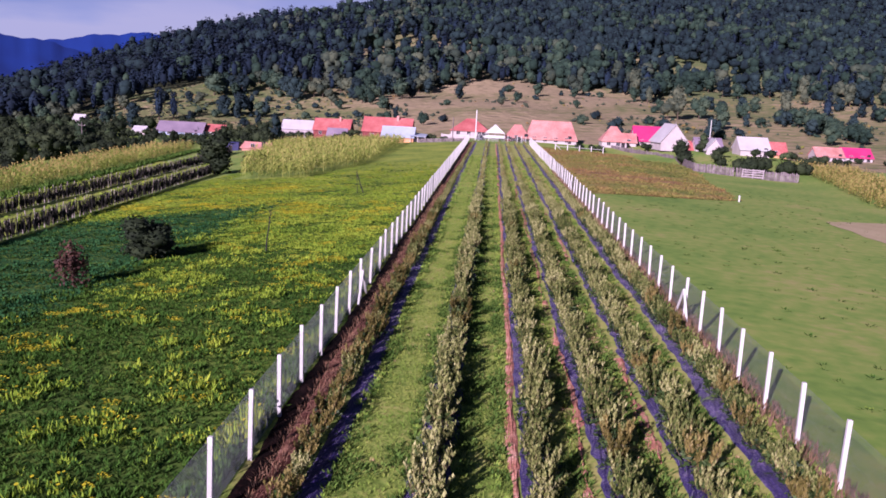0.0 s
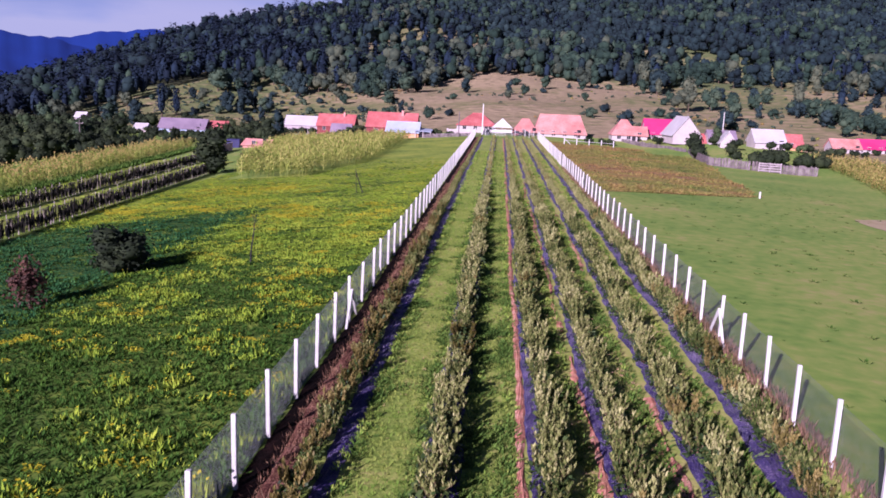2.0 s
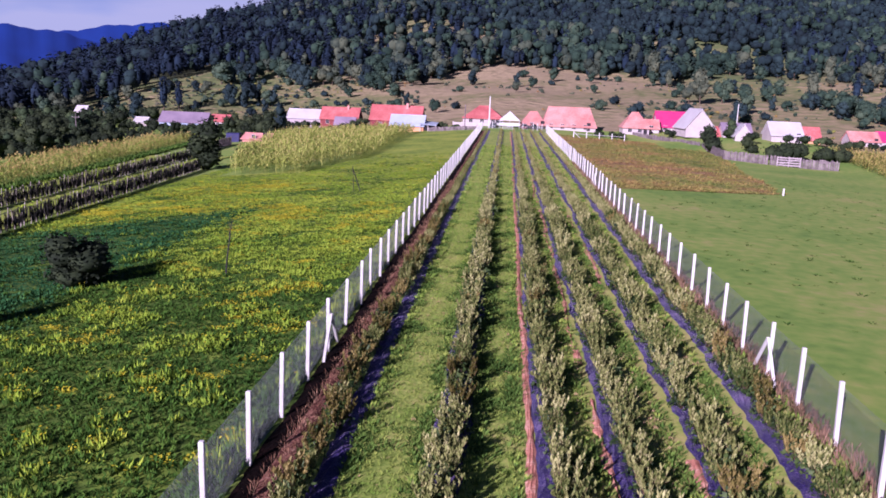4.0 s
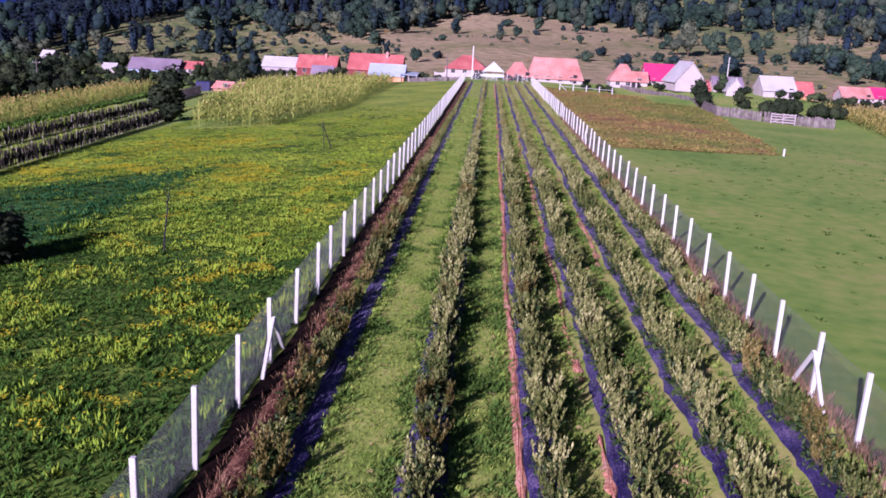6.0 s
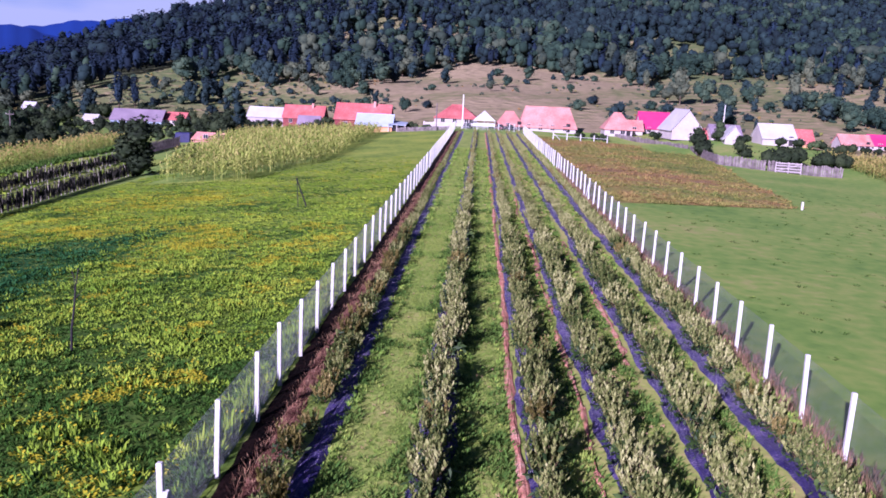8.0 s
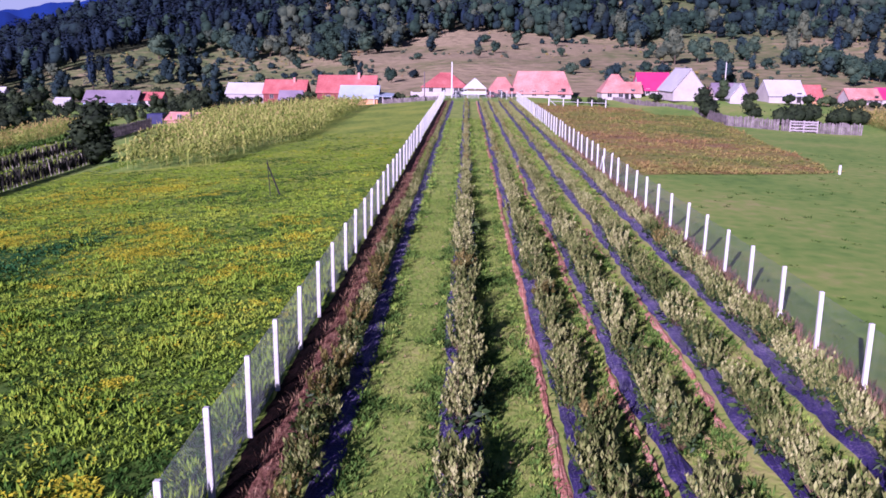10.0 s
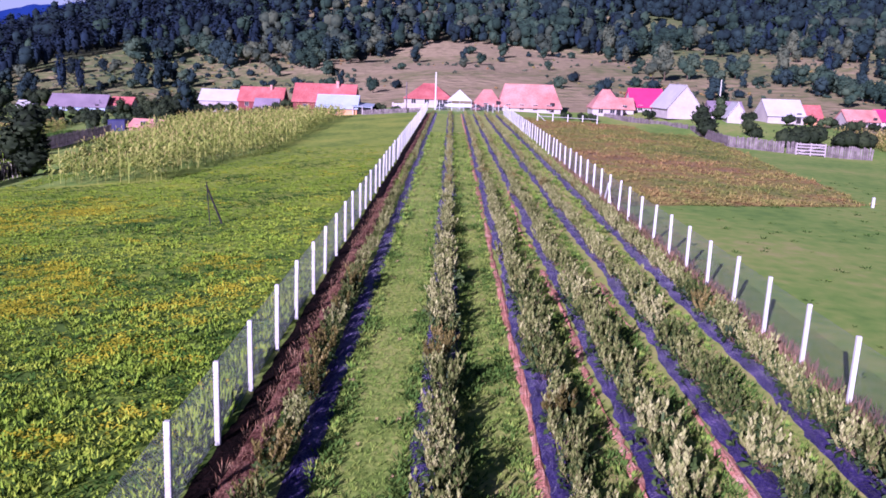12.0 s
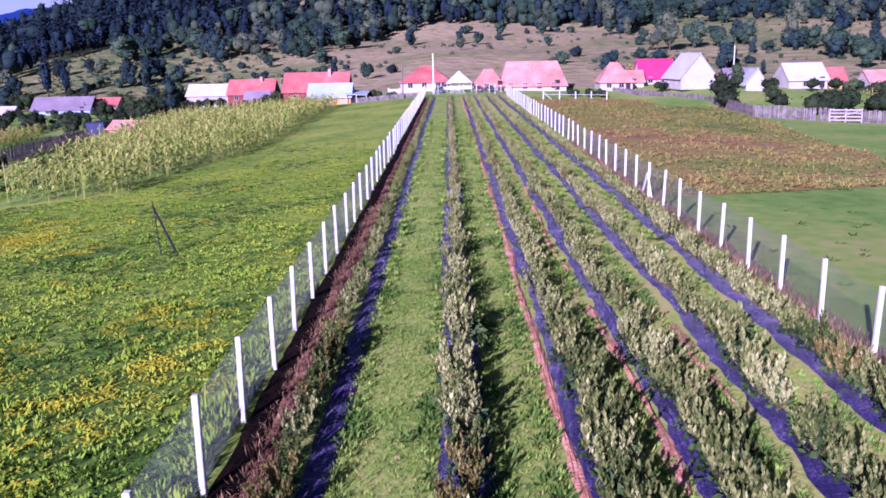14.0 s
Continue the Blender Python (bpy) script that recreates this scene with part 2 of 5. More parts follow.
M["garden_light"] = material("garden_foliage_light", [(0.012, 0.028, 0.012), (0.03, 0.055, 0.022), (0.06, 0.09, 0.036)], 0.3, 2.0, 0.85, 0, vary=0.2, through_light=0.15)
M["red_wall"] = material("dark_red_wall", [(0.16, 0.035, 0.04), (0.24, 0.06, 0.06)], 0.5, 5, 0.85, 0.1)
M["bark"] = material("bark", [(0.05, 0.035, 0.025), (0.12, 0.09, 0.065)], 2, 14, 0.9, 0.4)
M["old_wood"] = material("weathered_wood", [(0.07, 0.055, 0.06), (0.15, 0.12, 0.13), (0.25, 0.21, 0.22)], 1.5, 12, 0.85, 0.3, vary=0.15)
M["pale_wood"] = material("pale_weathered_wood", [(0.30, 0.25, 0.28), (0.42, 0.36, 0.39)], 1.5, 12, 0.85, 0.2, vary=0.1)
M["stake_wood"] = material("grey_stake_wood", [(0.20, 0.17, 0.15), (0.34, 0.30, 0.27), (0.46, 0.42, 0.38)], 1.5, 12, 0.85, 0.2, vary=0.15)
M["vine"] = material("bean_vine", [(0.006, 0.007, 0.006), (0.02, 0.02, 0.016), (0.045, 0.04, 0.03), (0.22, 0.18, 0.17)], 0.6, 4, 0.8, 0, vary=0.25, through_light=0.1)
M["plaster"] = material("white_plaster", [(0.36, 0.31, 0.33), (0.50, 0.44, 0.45)], 0.5, 5, 0.85, 0.1)
M["blue_plaster"] = material("pale_blue_plaster", [(0.28, 0.35, 0.50), (0.36, 0.43, 0.58)], 0.5, 5, 0.85, 0.1)
M["orange_plaster"] = material("orange_plaster", [(0.55, 0.26, 0.14), (0.65, 0.34, 0.20)], 0.5, 5, 0.85, 0.1)
M["tile_red"] = material("red_tile", [(0.30, 0.065, 0.07), (0.42, 0.11, 0.11), (0.50, 0.19, 0.185)], 0.35, 4, 0.75, 0.3)
M["tile_pink"] = material("faded_pink_tile", [(0.36, 0.13, 0.12), (0.48, 0.21, 0.19), (0.56, 0.30, 0.28)], 0.35, 4, 0.75, 0.3)
M["tile_magenta"] = material("magenta_sheet_roof", [(0.46, 0.03, 0.13), (0.56, 0.05, 0.18)], 0.35, 4, 0.5, 0.2)
M["sheet_white"] = material("pale_sheet_roof", [(0.40, 0.38, 0.41), (0.52, 0.50, 0.53)], 0.35, 4, 0.5, 0.2)
M["sheet_blue"] = material("pale_blue_sheet_roof", [(0.30, 0.36, 0.48), (0.42, 0.48, 0.58)], 0.35, 4, 0.5, 0.2)
M["slate"] = material("violet_grey_slate", [(0.17, 0.13, 0.19), (0.26, 0.20, 0.27)], 0.35, 4, 0.7, 0.3)
M["dark_timber"] = material("dark_timber", [(0.012, 0.010, 0.016), (0.035, 0.028, 0.035)], 0.8, 8, 0.8, 0.3)
M["tarp"] = material("blue_tarpaulin", [(0.018, 0.018, 0.07), (0.035, 0.035, 0.12)], 1.2, 9, 0.5, 0.4, spec=0.3)
M["car_blue"] = material("dark_blue_paint", [(0.012, 0.014, 0.035), (0.018, 0.02, 0.05)], 1, 8, 0.3, 0, spec=0.5)
M["car_red"] = material("dark_red_paint", [(0.12, 0.012, 0.02), (0.16, 0.018, 0.028)], 1, 8, 0.3, 0, spec=0.5)
M["glass"] = material("dark_window_glass", [(0.015, 0.018, 0.025), (0.03, 0.035, 0.045)], 1, 3, 0.12, 0, spec=0.6)
# Aerial haze is put into the base colour as deep blue.
M["mountain"] = material("haze_blue_mountain", [(0.002, 0.020, 0.15), (0.003, 0.028, 0.19)], 0.002, 0.012, 0.95, 0)




def zoned(m, axis, start, stop, low, high, both=False):
    """Lets the tones of a ground drift along the plan."""
    n, l = m.node_tree.nodes, m.node_tree.links
    geo, sep, pos = n.new("ShaderNodeNewGeometry"), n.new("ShaderNodeSeparateXYZ"), n.new("ShaderNodeMath")
    span, add = n.new("ShaderNodeMapRange"), n.new("ShaderNodeMath")
    pos.operation, add.operation = "ABSOLUTE" if both else "ADD", "ADD"
    pos.inputs[1].default_value = 0.0
    for key, value in (("From Min", start), ("From Max", stop), ("To Min", low), ("To Max", high)):
        span.inputs[key].default_value = value
    ramp = next(q for q in n if q.type == "VALTORGB")
    fac = ramp.inputs["Fac"].links[0].from_socket
    l.new(geo.outputs["Position"], sep.inputs["Vector"])
    l.new(sep.outputs[axis], pos.inputs[0])
    l.new(pos.outputs[0], span.inputs["Value"])
    l.new(span.outputs["Result"], add.inputs[0])
    l.new(fac, add.inputs[1])
    l.new(add.outputs[0], ramp.inputs["Fac"])


cloth = M["fabric"].node_tree.nodes["Principled BSDF"]
cloth.inputs["Sheen Weight"].default_value, cloth.inputs["Sheen Roughness"].default_value = 0.14, 0.2
cloth.inputs["Sheen Tint"].default_value = (0.85, 0.82, 0.95, 1)
zoned(M["hill"], "X", 35, 130, 0.02, -0.09, both=True)
# Meadow tone rises with y: low-angle brightness put into the ground colour.
zoned(M["meadow"], "Y", 52, 110, -0.09, 0.06)
zoned(M["lane"], "X", -1.5, 2.5, -0.08, 0.02)


# ---- mesh tools ----
def np_mesh(name, v, f, mats, index=None, smooth=False):
    """A mesh from arrays of vertices and triangles (or quads)."""
    v, f = np.asarray(v, np.float32), np.asarray(f, np.int32)
    k = f.shape[1]
    me = bpy.data.meshes.new(name)
    me.vertices.add(len(v))
    me.vertices.foreach_set("co", v.ravel())
    me.loops.add(f.size)
    me.loops.foreach_set("vertex_index", f.ravel())
    me.polygons.add(len(f))
    me.polygons.foreach_set("loop_start", np.arange(len(f), dtype=np.int32) * k)
    for m in mats:
        me.materials.append(M[m])
    if index is not None:
        me.polygons.foreach_set("material_index", np.asarray(index, np.int32))
    me.polygons.foreach_set("use_smooth", np.full(len(f), smooth))
    me.update(calc_edges=True)
    return me


def part(name, bm, mat, parent, label="", at=None):
    """Links a bmesh, or a finished mesh, as one mesh object under a thing or a part."""
    if isinstance(bm, bpy.types.Mesh):
        me = bm
    else:
        me = bpy.data.meshes.new(name)
        bm.to_mesh(me)
        bm.free()
        me.materials.append(M[mat])
    ob = new(name, me)
    ob.parent = parent
    if at is not None:
        ob.matrix_basis = at
    if label:
        tagged(ob, label)
    return ob


def thing(name, label, category, m=None, group="", kind=""):
    """An Empty at the base of a thing, to carry its parts."""
    ob = new(name)
    ob.empty_display_size = 0.2
    ob.matrix_basis = m or Matrix()
    return tagged(ob, label, category, group, kind)


def box(bm, x0, y0, z0, x1, y1, z1, bevel=0.0):
    made = bmesh.ops.create_cube(bm, size=1, matrix=Matrix.Translation(((x0 + x1) / 2, (y0 + y1) / 2, (z0 + z1) / 2)) @ Matrix.Diagonal((x1 - x0, y1 - y0, z1 - z0, 1)))
    if bevel:
        edges = list({e for v in made["verts"] for e in v.link_edges})
        bmesh.ops.bevel(bm, geom=edges, offset=bevel, segments=1, affect="EDGES")
    return bm


def rod(bm, a, b, r0, r1=None, sides=8):
    a, b = Vector(a), Vector(b)
    m = Matrix.Translation((a + b) / 2) @ (b - a).to_track_quat("Z", "Y").to_matrix().to_4x4()
    bmesh.ops.create_cone(bm, cap_ends=True, segments=sides, radius1=r0, radius2=r0 if r1 is None else r1, depth=(b - a).length, matrix=m)
    return bm


def diamonds(base, along, across, mid=0.5):
    """Leaves: for each base point a four-cornered leaf along one way, as wide as the other. Two triangles each."""
    base, along, across = (np.asarray(a, float) for a in (base, along, across))
    n = len(base)
    v = np.stack([base, base + along * mid + across / 2, base + along, base + along * mid - across / 2], 1).reshape(-1, 3)
    i = np.arange(n)[:, None] * 4
    return v, np.concatenate([i + [0, 1, 2], i + [0, 2, 3]], 1).reshape(-1, 3)


def join(*pieces):
    """Joins (vertices, faces) pairs."""
    v, f, n = [], [], 0
    for pv, pf in pieces:
        v.append(pv)
        f.append(np.asarray(pf) + n)
        n += len(pv)
    return np.concatenate(v), np.concatenate(f)


def spread(templates, pos, size, rise, turn, pick):
    """Copies of small templates (vertices, faces, material of each face) at many places, joined into arrays."""
    vs, fs, ms, n = [], [], [], 0
    for k, (tv, tf, tm) in enumerate(templates):
        s = np.flatnonzero(pick == k)
        if not len(s):
            continue
        c, w = np.cos(turn[s])[:, None], np.sin(turn[s])[:, None]
        x = (tv[:, 0] * c - tv[:, 1] * w) * size[s][:, None] + pos[s, 0][:, None]
        y = (tv[:, 0] * w + tv[:, 1] * c) * size[s][:, None] + pos[s, 1][:, None]
        z = tv[:, 2] * rise[s][:, None] + pos[s, 2][:, None]
        vs.append(np.stack([x, y, z], 2).reshape(-1, 3))
        fs.append((tf[None] + (np.arange(len(s)) * len(tv))[:, None, None]).reshape(-1, tf.shape[1]) + n)
        ms.append(np.tile(tm, len(s)))
        n += len(s) * len(tv)
    return np.concatenate(vs), np.concatenate(fs), np.concatenate(ms)


rng = np.random.default_rng(7)


def grid_in(x0, x1, y0, y1, step):
    """Uneven points over a rectangle, about one each step."""
    xs, ys = np.meshgrid(np.arange(x0, x1, step), np.arange(y0, y1, step))
    p = np.stack([xs.ravel(), ys.ravel()], 1)
    return p + rng.uniform(-0.55, 0.55, p.shape) * step


def patchy(p, scale, seed=0.0):
    """A smooth field of values about -1 to 1 over the plan."""
    x, y = p[:, 0] * scale + seed, p[:, 1] * scale + seed * 1.7
    return (np.sin(x + 1.3 * np.sin(y * 0.7)) + np.sin(y * 1.3 + 1.1 * np.sin(x * 0.8 + 2)) + 0.7 * np.sin(x * 2.3 - y * 1.9 + 1)) / 2.2


# ---- ground ----
gx = np.unique(np.concatenate([np.arange(-1500, -260, 40), np.arange(-260, -120, 12), np.arange(-120, 120, 8), np.arange(120, 300, 12), np.arange(300, 1501, 40), [-88, -8, 9, 53.4444]]))
gy = np.concatenate([np.arange(-600, -60, 60), np.arange(-60, 220, 20), np.arange(220, 560, 9), np.arange(560, 1150, 18), np.arange(1150, 1900, 60)])
X, Y = np.meshgrid(gx, gy)
Z = terrain(X, Y)
nx, ny = len(gx), len(gy)
corner = (np.arange(ny - 1)[:, None] * nx + np.arange(nx - 1)).ravel()
quads = np.stack([corner, corner + 1, corner + nx + 1, corner + nx], 1)
mid_x, mid_y = (X[:-1, :-1] + X[1:, 1:]).ravel() / 2, (Y[:-1, :-1] + Y[1:, 1:]).ravel() / 2
maz, md = polar(mid_x, mid_y)
which = np.where(md < foot_far(maz) - 4, 0, np.where(md < edge_far(maz) + 15, 1, 2))
which = np.where((which == 2) & ((np.hypot((mid_x + 52) / 66, (mid_y - 630) / 105) < 1) | (np.hypot((mid_x - 130) / 50, (mid_y - 550) / 80) < 1)), 1, which)
which = np.where((np.abs(maz) > 75) & (md < 700), 0, which)
ground = new("ground", np_mesh("ground", np.stack([X.ravel(), Y.ravel(), Z.ravel()], 1), quads, ["field", "hill", "forest_floor"], which, smooth=True))
tagged(ground, "green mown field rising to a tan grassy hillside", "ground", kind="structure")


def sheet(name, label, mat, outline, lift, step=None):
    """A flat field over the ground, inside a left and a right edge given as rows of y, x_left, x_right."""
    ys = np.array([r[0] for r in outline], float)
    yy = np.linspace(ys[0], ys[-1], max(2, int((ys[-1] - ys[0]) / 2.0)))
    left, right = np.interp(yy, ys, [r[1] for r in outline]), np.interp(yy, ys, [r[2] for r in outline])
    left = left + 0.25 * np.sin(yy * 0.9) * (step or 0)
    right = right + 0.25 * np.sin(yy * 0.7 + 1) * (step or 0)
    t = np.linspace(0, 1, 24)
    sx = left[:, None] + (right - left)[:, None] * t
    sy = np.repeat(yy[:, None], 24, 1)
    sz = plain(sx, sy) + lift
    i = (np.arange(len(yy) - 1)[:, None] * 24 + np.arange(23)).ravel()
    ob = new(name, np_mesh(name, np.stack([sx.ravel(), sy.ravel(), sz.ravel()], 1), np.stack([i, i + 1, i + 25, i + 24], 1), [mat], smooth=True))
    return tagged(ob, label, "field", kind="structure")


END = 209.0
sheet("meadow", "green uncut meadow with yellow flowers", "meadow", [(-40, -80, -7.3), (60, -62, -7.3), (100, -60, -7.3), (104, -30, -7.3), (125, -24, -7.3), (209, -26, -7.3)], 0.03, 1)
sheet("plantation_ground", "mown green grass lanes between the berry rows", "lane", [(-40, -7.25, 8.45), (END - 6, -7.25, 8.45), (END, -7.25, 5.6)], 0.015)
FALLOW = [(91.5, 8.9, 11), (93.5, 8.9, 14.5), (96, 8.9, 21), (100.5, 8.9, 30.5), (113, 8.9, 33), (126, 8.9, 34), (160, 8.9, 39.5), (200, 8.9, 44)]
sheet("fallow_patch", "rusty brown weedy fallow patch", "weedy", FALLOW, 0.03, 1)
sheet("bare_patch", "bare tan patch of dry soil", "tan", [(66, 35.5, 60), (86, 35.5, 75), (92, 48, 80)], 0.03, 1)


# ---- plantation rows ----
ROWS = [(-5.17, 0.56, -5.72), (-2.29, 0.98, -2.29), (0.40, 0.78, 0.58), (2.40, 0.64, 2.60), (4.64, 0.68, 4.84), (6.90, 0.70, 7.10)]


def strip(name, label, mat, x, width, y0, y1, lift, crown, wobble, step=0.4):
    """A long ribbon on the ground, a little arched and wrinkled, with an uneven edge."""
    yy = np.arange(y0, y1, step)
    n, k = len(yy), 9
    t = np.linspace(-1, 1, k)
    w = width / 2 + wobble * (patchy(np.stack([yy, yy * 0], 1), 0.9, x) * 0.6 + rng.uniform(-0.5, 0.5, n))
    cx = x + wobble * patchy(np.stack([yy, yy * 0 + 3], 1), 0.25, x * 2)
    sx = cx[:, None] + w[:, None] * t
    sz = lift + crown * (1 - t**2)[None] + rng.uniform(-0.4, 0.4, (n, k)) * crown * (1 - t**4)
    sy = np.repeat(yy[:, None], k, 1) + rng.uniform(-0.1, 0.1, (n, k))
    i = (np.arange(n - 1)[:, None] * k + np.arange(k - 1)).ravel()
    ob = new(name, np_mesh(name, np.stack([sx.ravel(), sy.ravel(), sz.ravel()], 1), np.stack([i, i + 1, i + k + 1, i + k], 1), [mat], smooth=False))
    return tagged(ob, label, "ground cover", kind="structure")


for cx, wide, _ in ROWS:
    strip("ground_cover", "purple woven weed fabric under a berry row", "fabric", cx, wide, -20, END - 3, 0.03, 0.07, 0.08 if cx < -4 else 0.13)
strip("shaded_soil_strip", "tilled soil along the fence, blackened to stand for the fence's shade", "soil", -6.82, 0.74, -20, END - 2, 0.024, 0.03, 0.08)
strip("straw_strip", "pink straw-littered soil beside the first row", "straw_soil", -6.31, 0.55, -20, END - 2, 0.036, 0.05, 0.10)
strip("clay_edge", "orange clay edge beside the fabric", "clay", -0.13, 0.27, -20, END - 3, 0.028, 0.05, 0.08)
for cx, y0, y1 in ((1.86, 12, 30), (1.86, 33, 50), (1.87, 52, 72), (1.86, 76, 96), (4.06, 16, 26), (4.06, 46, 58), (4.06, 64, 70)):
    strip("clay_edge", "patch of pink clay beside the fabric", "clay", cx, 0.2, y0, y1, 0.03, 0.05, 0.2)


# ---- fences ----
def post_mesh():
    bm = bmesh.new()
    box(bm, -0.06, -0.06, -0.3, 0.06, 0.06, 2.0, 0.012)
    me = bpy.data.meshes.new("post")
    bm.to_mesh(me)
    bm.free()
    me.materials.append(M["concrete"])
    return me


def net_mesh(length, tall=1.8, cell=0.085, wire=0.0038):
    """Diamond wire netting, each wire a slim three-sided bar, with three straining wires."""
    segs = []
    for k in range(int((length + tall) / cell) + 1):
        s = k * cell
        for flip in (False, True):
            a, b = max(0.0, s - tall), min(length, s)
            if b - a < 0.02:
                continue
            ya, yb, za, zb = a, b, s - a, s - b
            if flip:
                ya, yb = length - ya, length - yb
            segs.append(((ya, za), (yb, zb)))
    for z in (0.06, 0.95, 1.78):
        segs.append(((0, z), (length, z)))
    segs = np.array(segs)
    d = segs[:, 1] - segs[:, 0]
    nrm = np.stack([-d[:, 1], d[:, 0]], 1) / np.hypot(d[:, 0], d[:, 1])[:, None] * wire / 2
    ends = []
    for e in (0, 1):
        p = segs[:, e]
        ends += [np.stack([np.full(len(p), -wire / 3), *(p + nrm).T], 1), np.stack([np.full(len(p), -wire / 3), *(p - nrm).T], 1), np.stack([np.full(len(p), wire * 0.6), *p.T], 1)]
    v = np.stack(ends, 1).reshape(-1, 3) + [0, 0, 0.06]
    i = np.arange(len(segs))[:, None] * 6
    f = np.concatenate([i + q for q in ([0, 1, 4, 3], [1, 2, 5, 4], [2, 0, 3, 5])], 1).reshape(-1, 4)
    return np_mesh("net", v, f, ["wire"])


POST = post_mesh()


def fence(label, x, ys, braces):
    ob = thing("fence", label, "fence", pose(x, 0, 0))
    net = net_mesh(3.0)
    for k, y in enumerate(ys):
        lean = rng.normal(0, 0.7, 2)
        part("concrete_post", POST, None, ob, at=pose(rng.normal(0, 0.02), y, rng.normal(0, 0.03), lean[0], lean[1], 0))
        if k < len(ys) - 1:
            part("wire_netting", net, None, ob, at=pose(-0.07 if x < 0 else 0.07, y, 0) @ Matrix.Diagonal((1, (ys[k + 1] - y) / 3.0, 1, 1)))
        if k in braces:
            for way in (-1, 1):
                bm = bmesh.new()
                box(bm, -0.05, -0.05, 0, 0.05, 0.05, 2.05, 0.01)
                part("brace", bm, "concrete", ob, at=pose(0.1 if x < 0 else -0.1, y + way * 1.32, -0.15, way * 40, 0, 0))
    return ob


left_posts = list(np.interp(np.arange(-6, 63), [-6, 0, 7, 9, 12, 19, 62], [-6.9, 11.4, 32.84, 39.5, 47.85, 69.9, END]))
right_posts = list(np.interp(np.arange(-7, 62), [-7, 0, 6, 9, 13, 20, 25, 61], [-5.6, 15.17, 33.09, 42.16, 54.5, 75.8, 91.05, END - 6]))
fence("white concrete posts with wire netting along the meadow", -7.2, left_posts, {13, 39, 57})
fence("white concrete posts with wire netting along the mown field", 8.4, right_posts, {13, 32, 53})

end_fence = thing("fence", "white posts and netting closing the far end of the plantation", "fence", pose(0, END, 0))
net_end = net_mesh(2.5)
for k in range(6):
    part("concrete_post", POST, None, end_fence, at=pose(-7.1 + 2.5 * k, 0.1, 0))
    if k not in (2, 5):
        part("wire_netting", net_end, None, end_fence, at=pose(-7.1 + 2.5 * k + 2.5, 0.1, 0, 0, 0, 90))
bend = math.degrees(math.atan2(6.0, 3.0))
for k in range(1, 3):
    part("concrete_post", POST, None, end_fence, at=pose(5.4 + 1.0 * k, 0.1 - 2.0 * k, 0))
for k in range(3):
    part("wire_netting", net_end, None, end_fence, at=pose(6.4 + 1.0 * k, -1.9 - 2.0 * k, 0, 0, 0, 90 - bend) @ Matrix.Diagonal((1, 0.89, 1, 1)))
gate = thing("gate", "white metal double gate at the end of the rows", "gate", pose(-0.85, END, 0))
for side in (-1, 1):
    bm = bmesh.new()
    x0, x1 = (-1.2, -0.03) if side < 0 else (0.03, 1.2)
    for z in (0.15, 0.95, 1.75):
        rod(bm, (x0, 0, z), (x1, 0, z), 0.03)
    for i in range(6):
        xx = x0 + (x1 - x0) * i / 5
        rod(bm, (xx, 0, 0.12), (xx, 0, 1.78), 0.025)
    part("gate_leaf", bm, "concrete", gate)


# ---- berry bushes ----
STANDING = set()


def stood(ob, stand, wide, tall):
    """Puts the first of a kind at a pose with its size, and copies of it after that."""
    if ob.name in STANDING:
        s = ob.scale
        return copy_thing(ob, stand @ Matrix.Diagonal((wide / s[0], wide / s[1], tall / s[2], 1)))
    ob.matrix_basis = stand @ Matrix.Diagonal((wide, wide, tall, 1))
    STANDING.add(ob.name)
    return ob


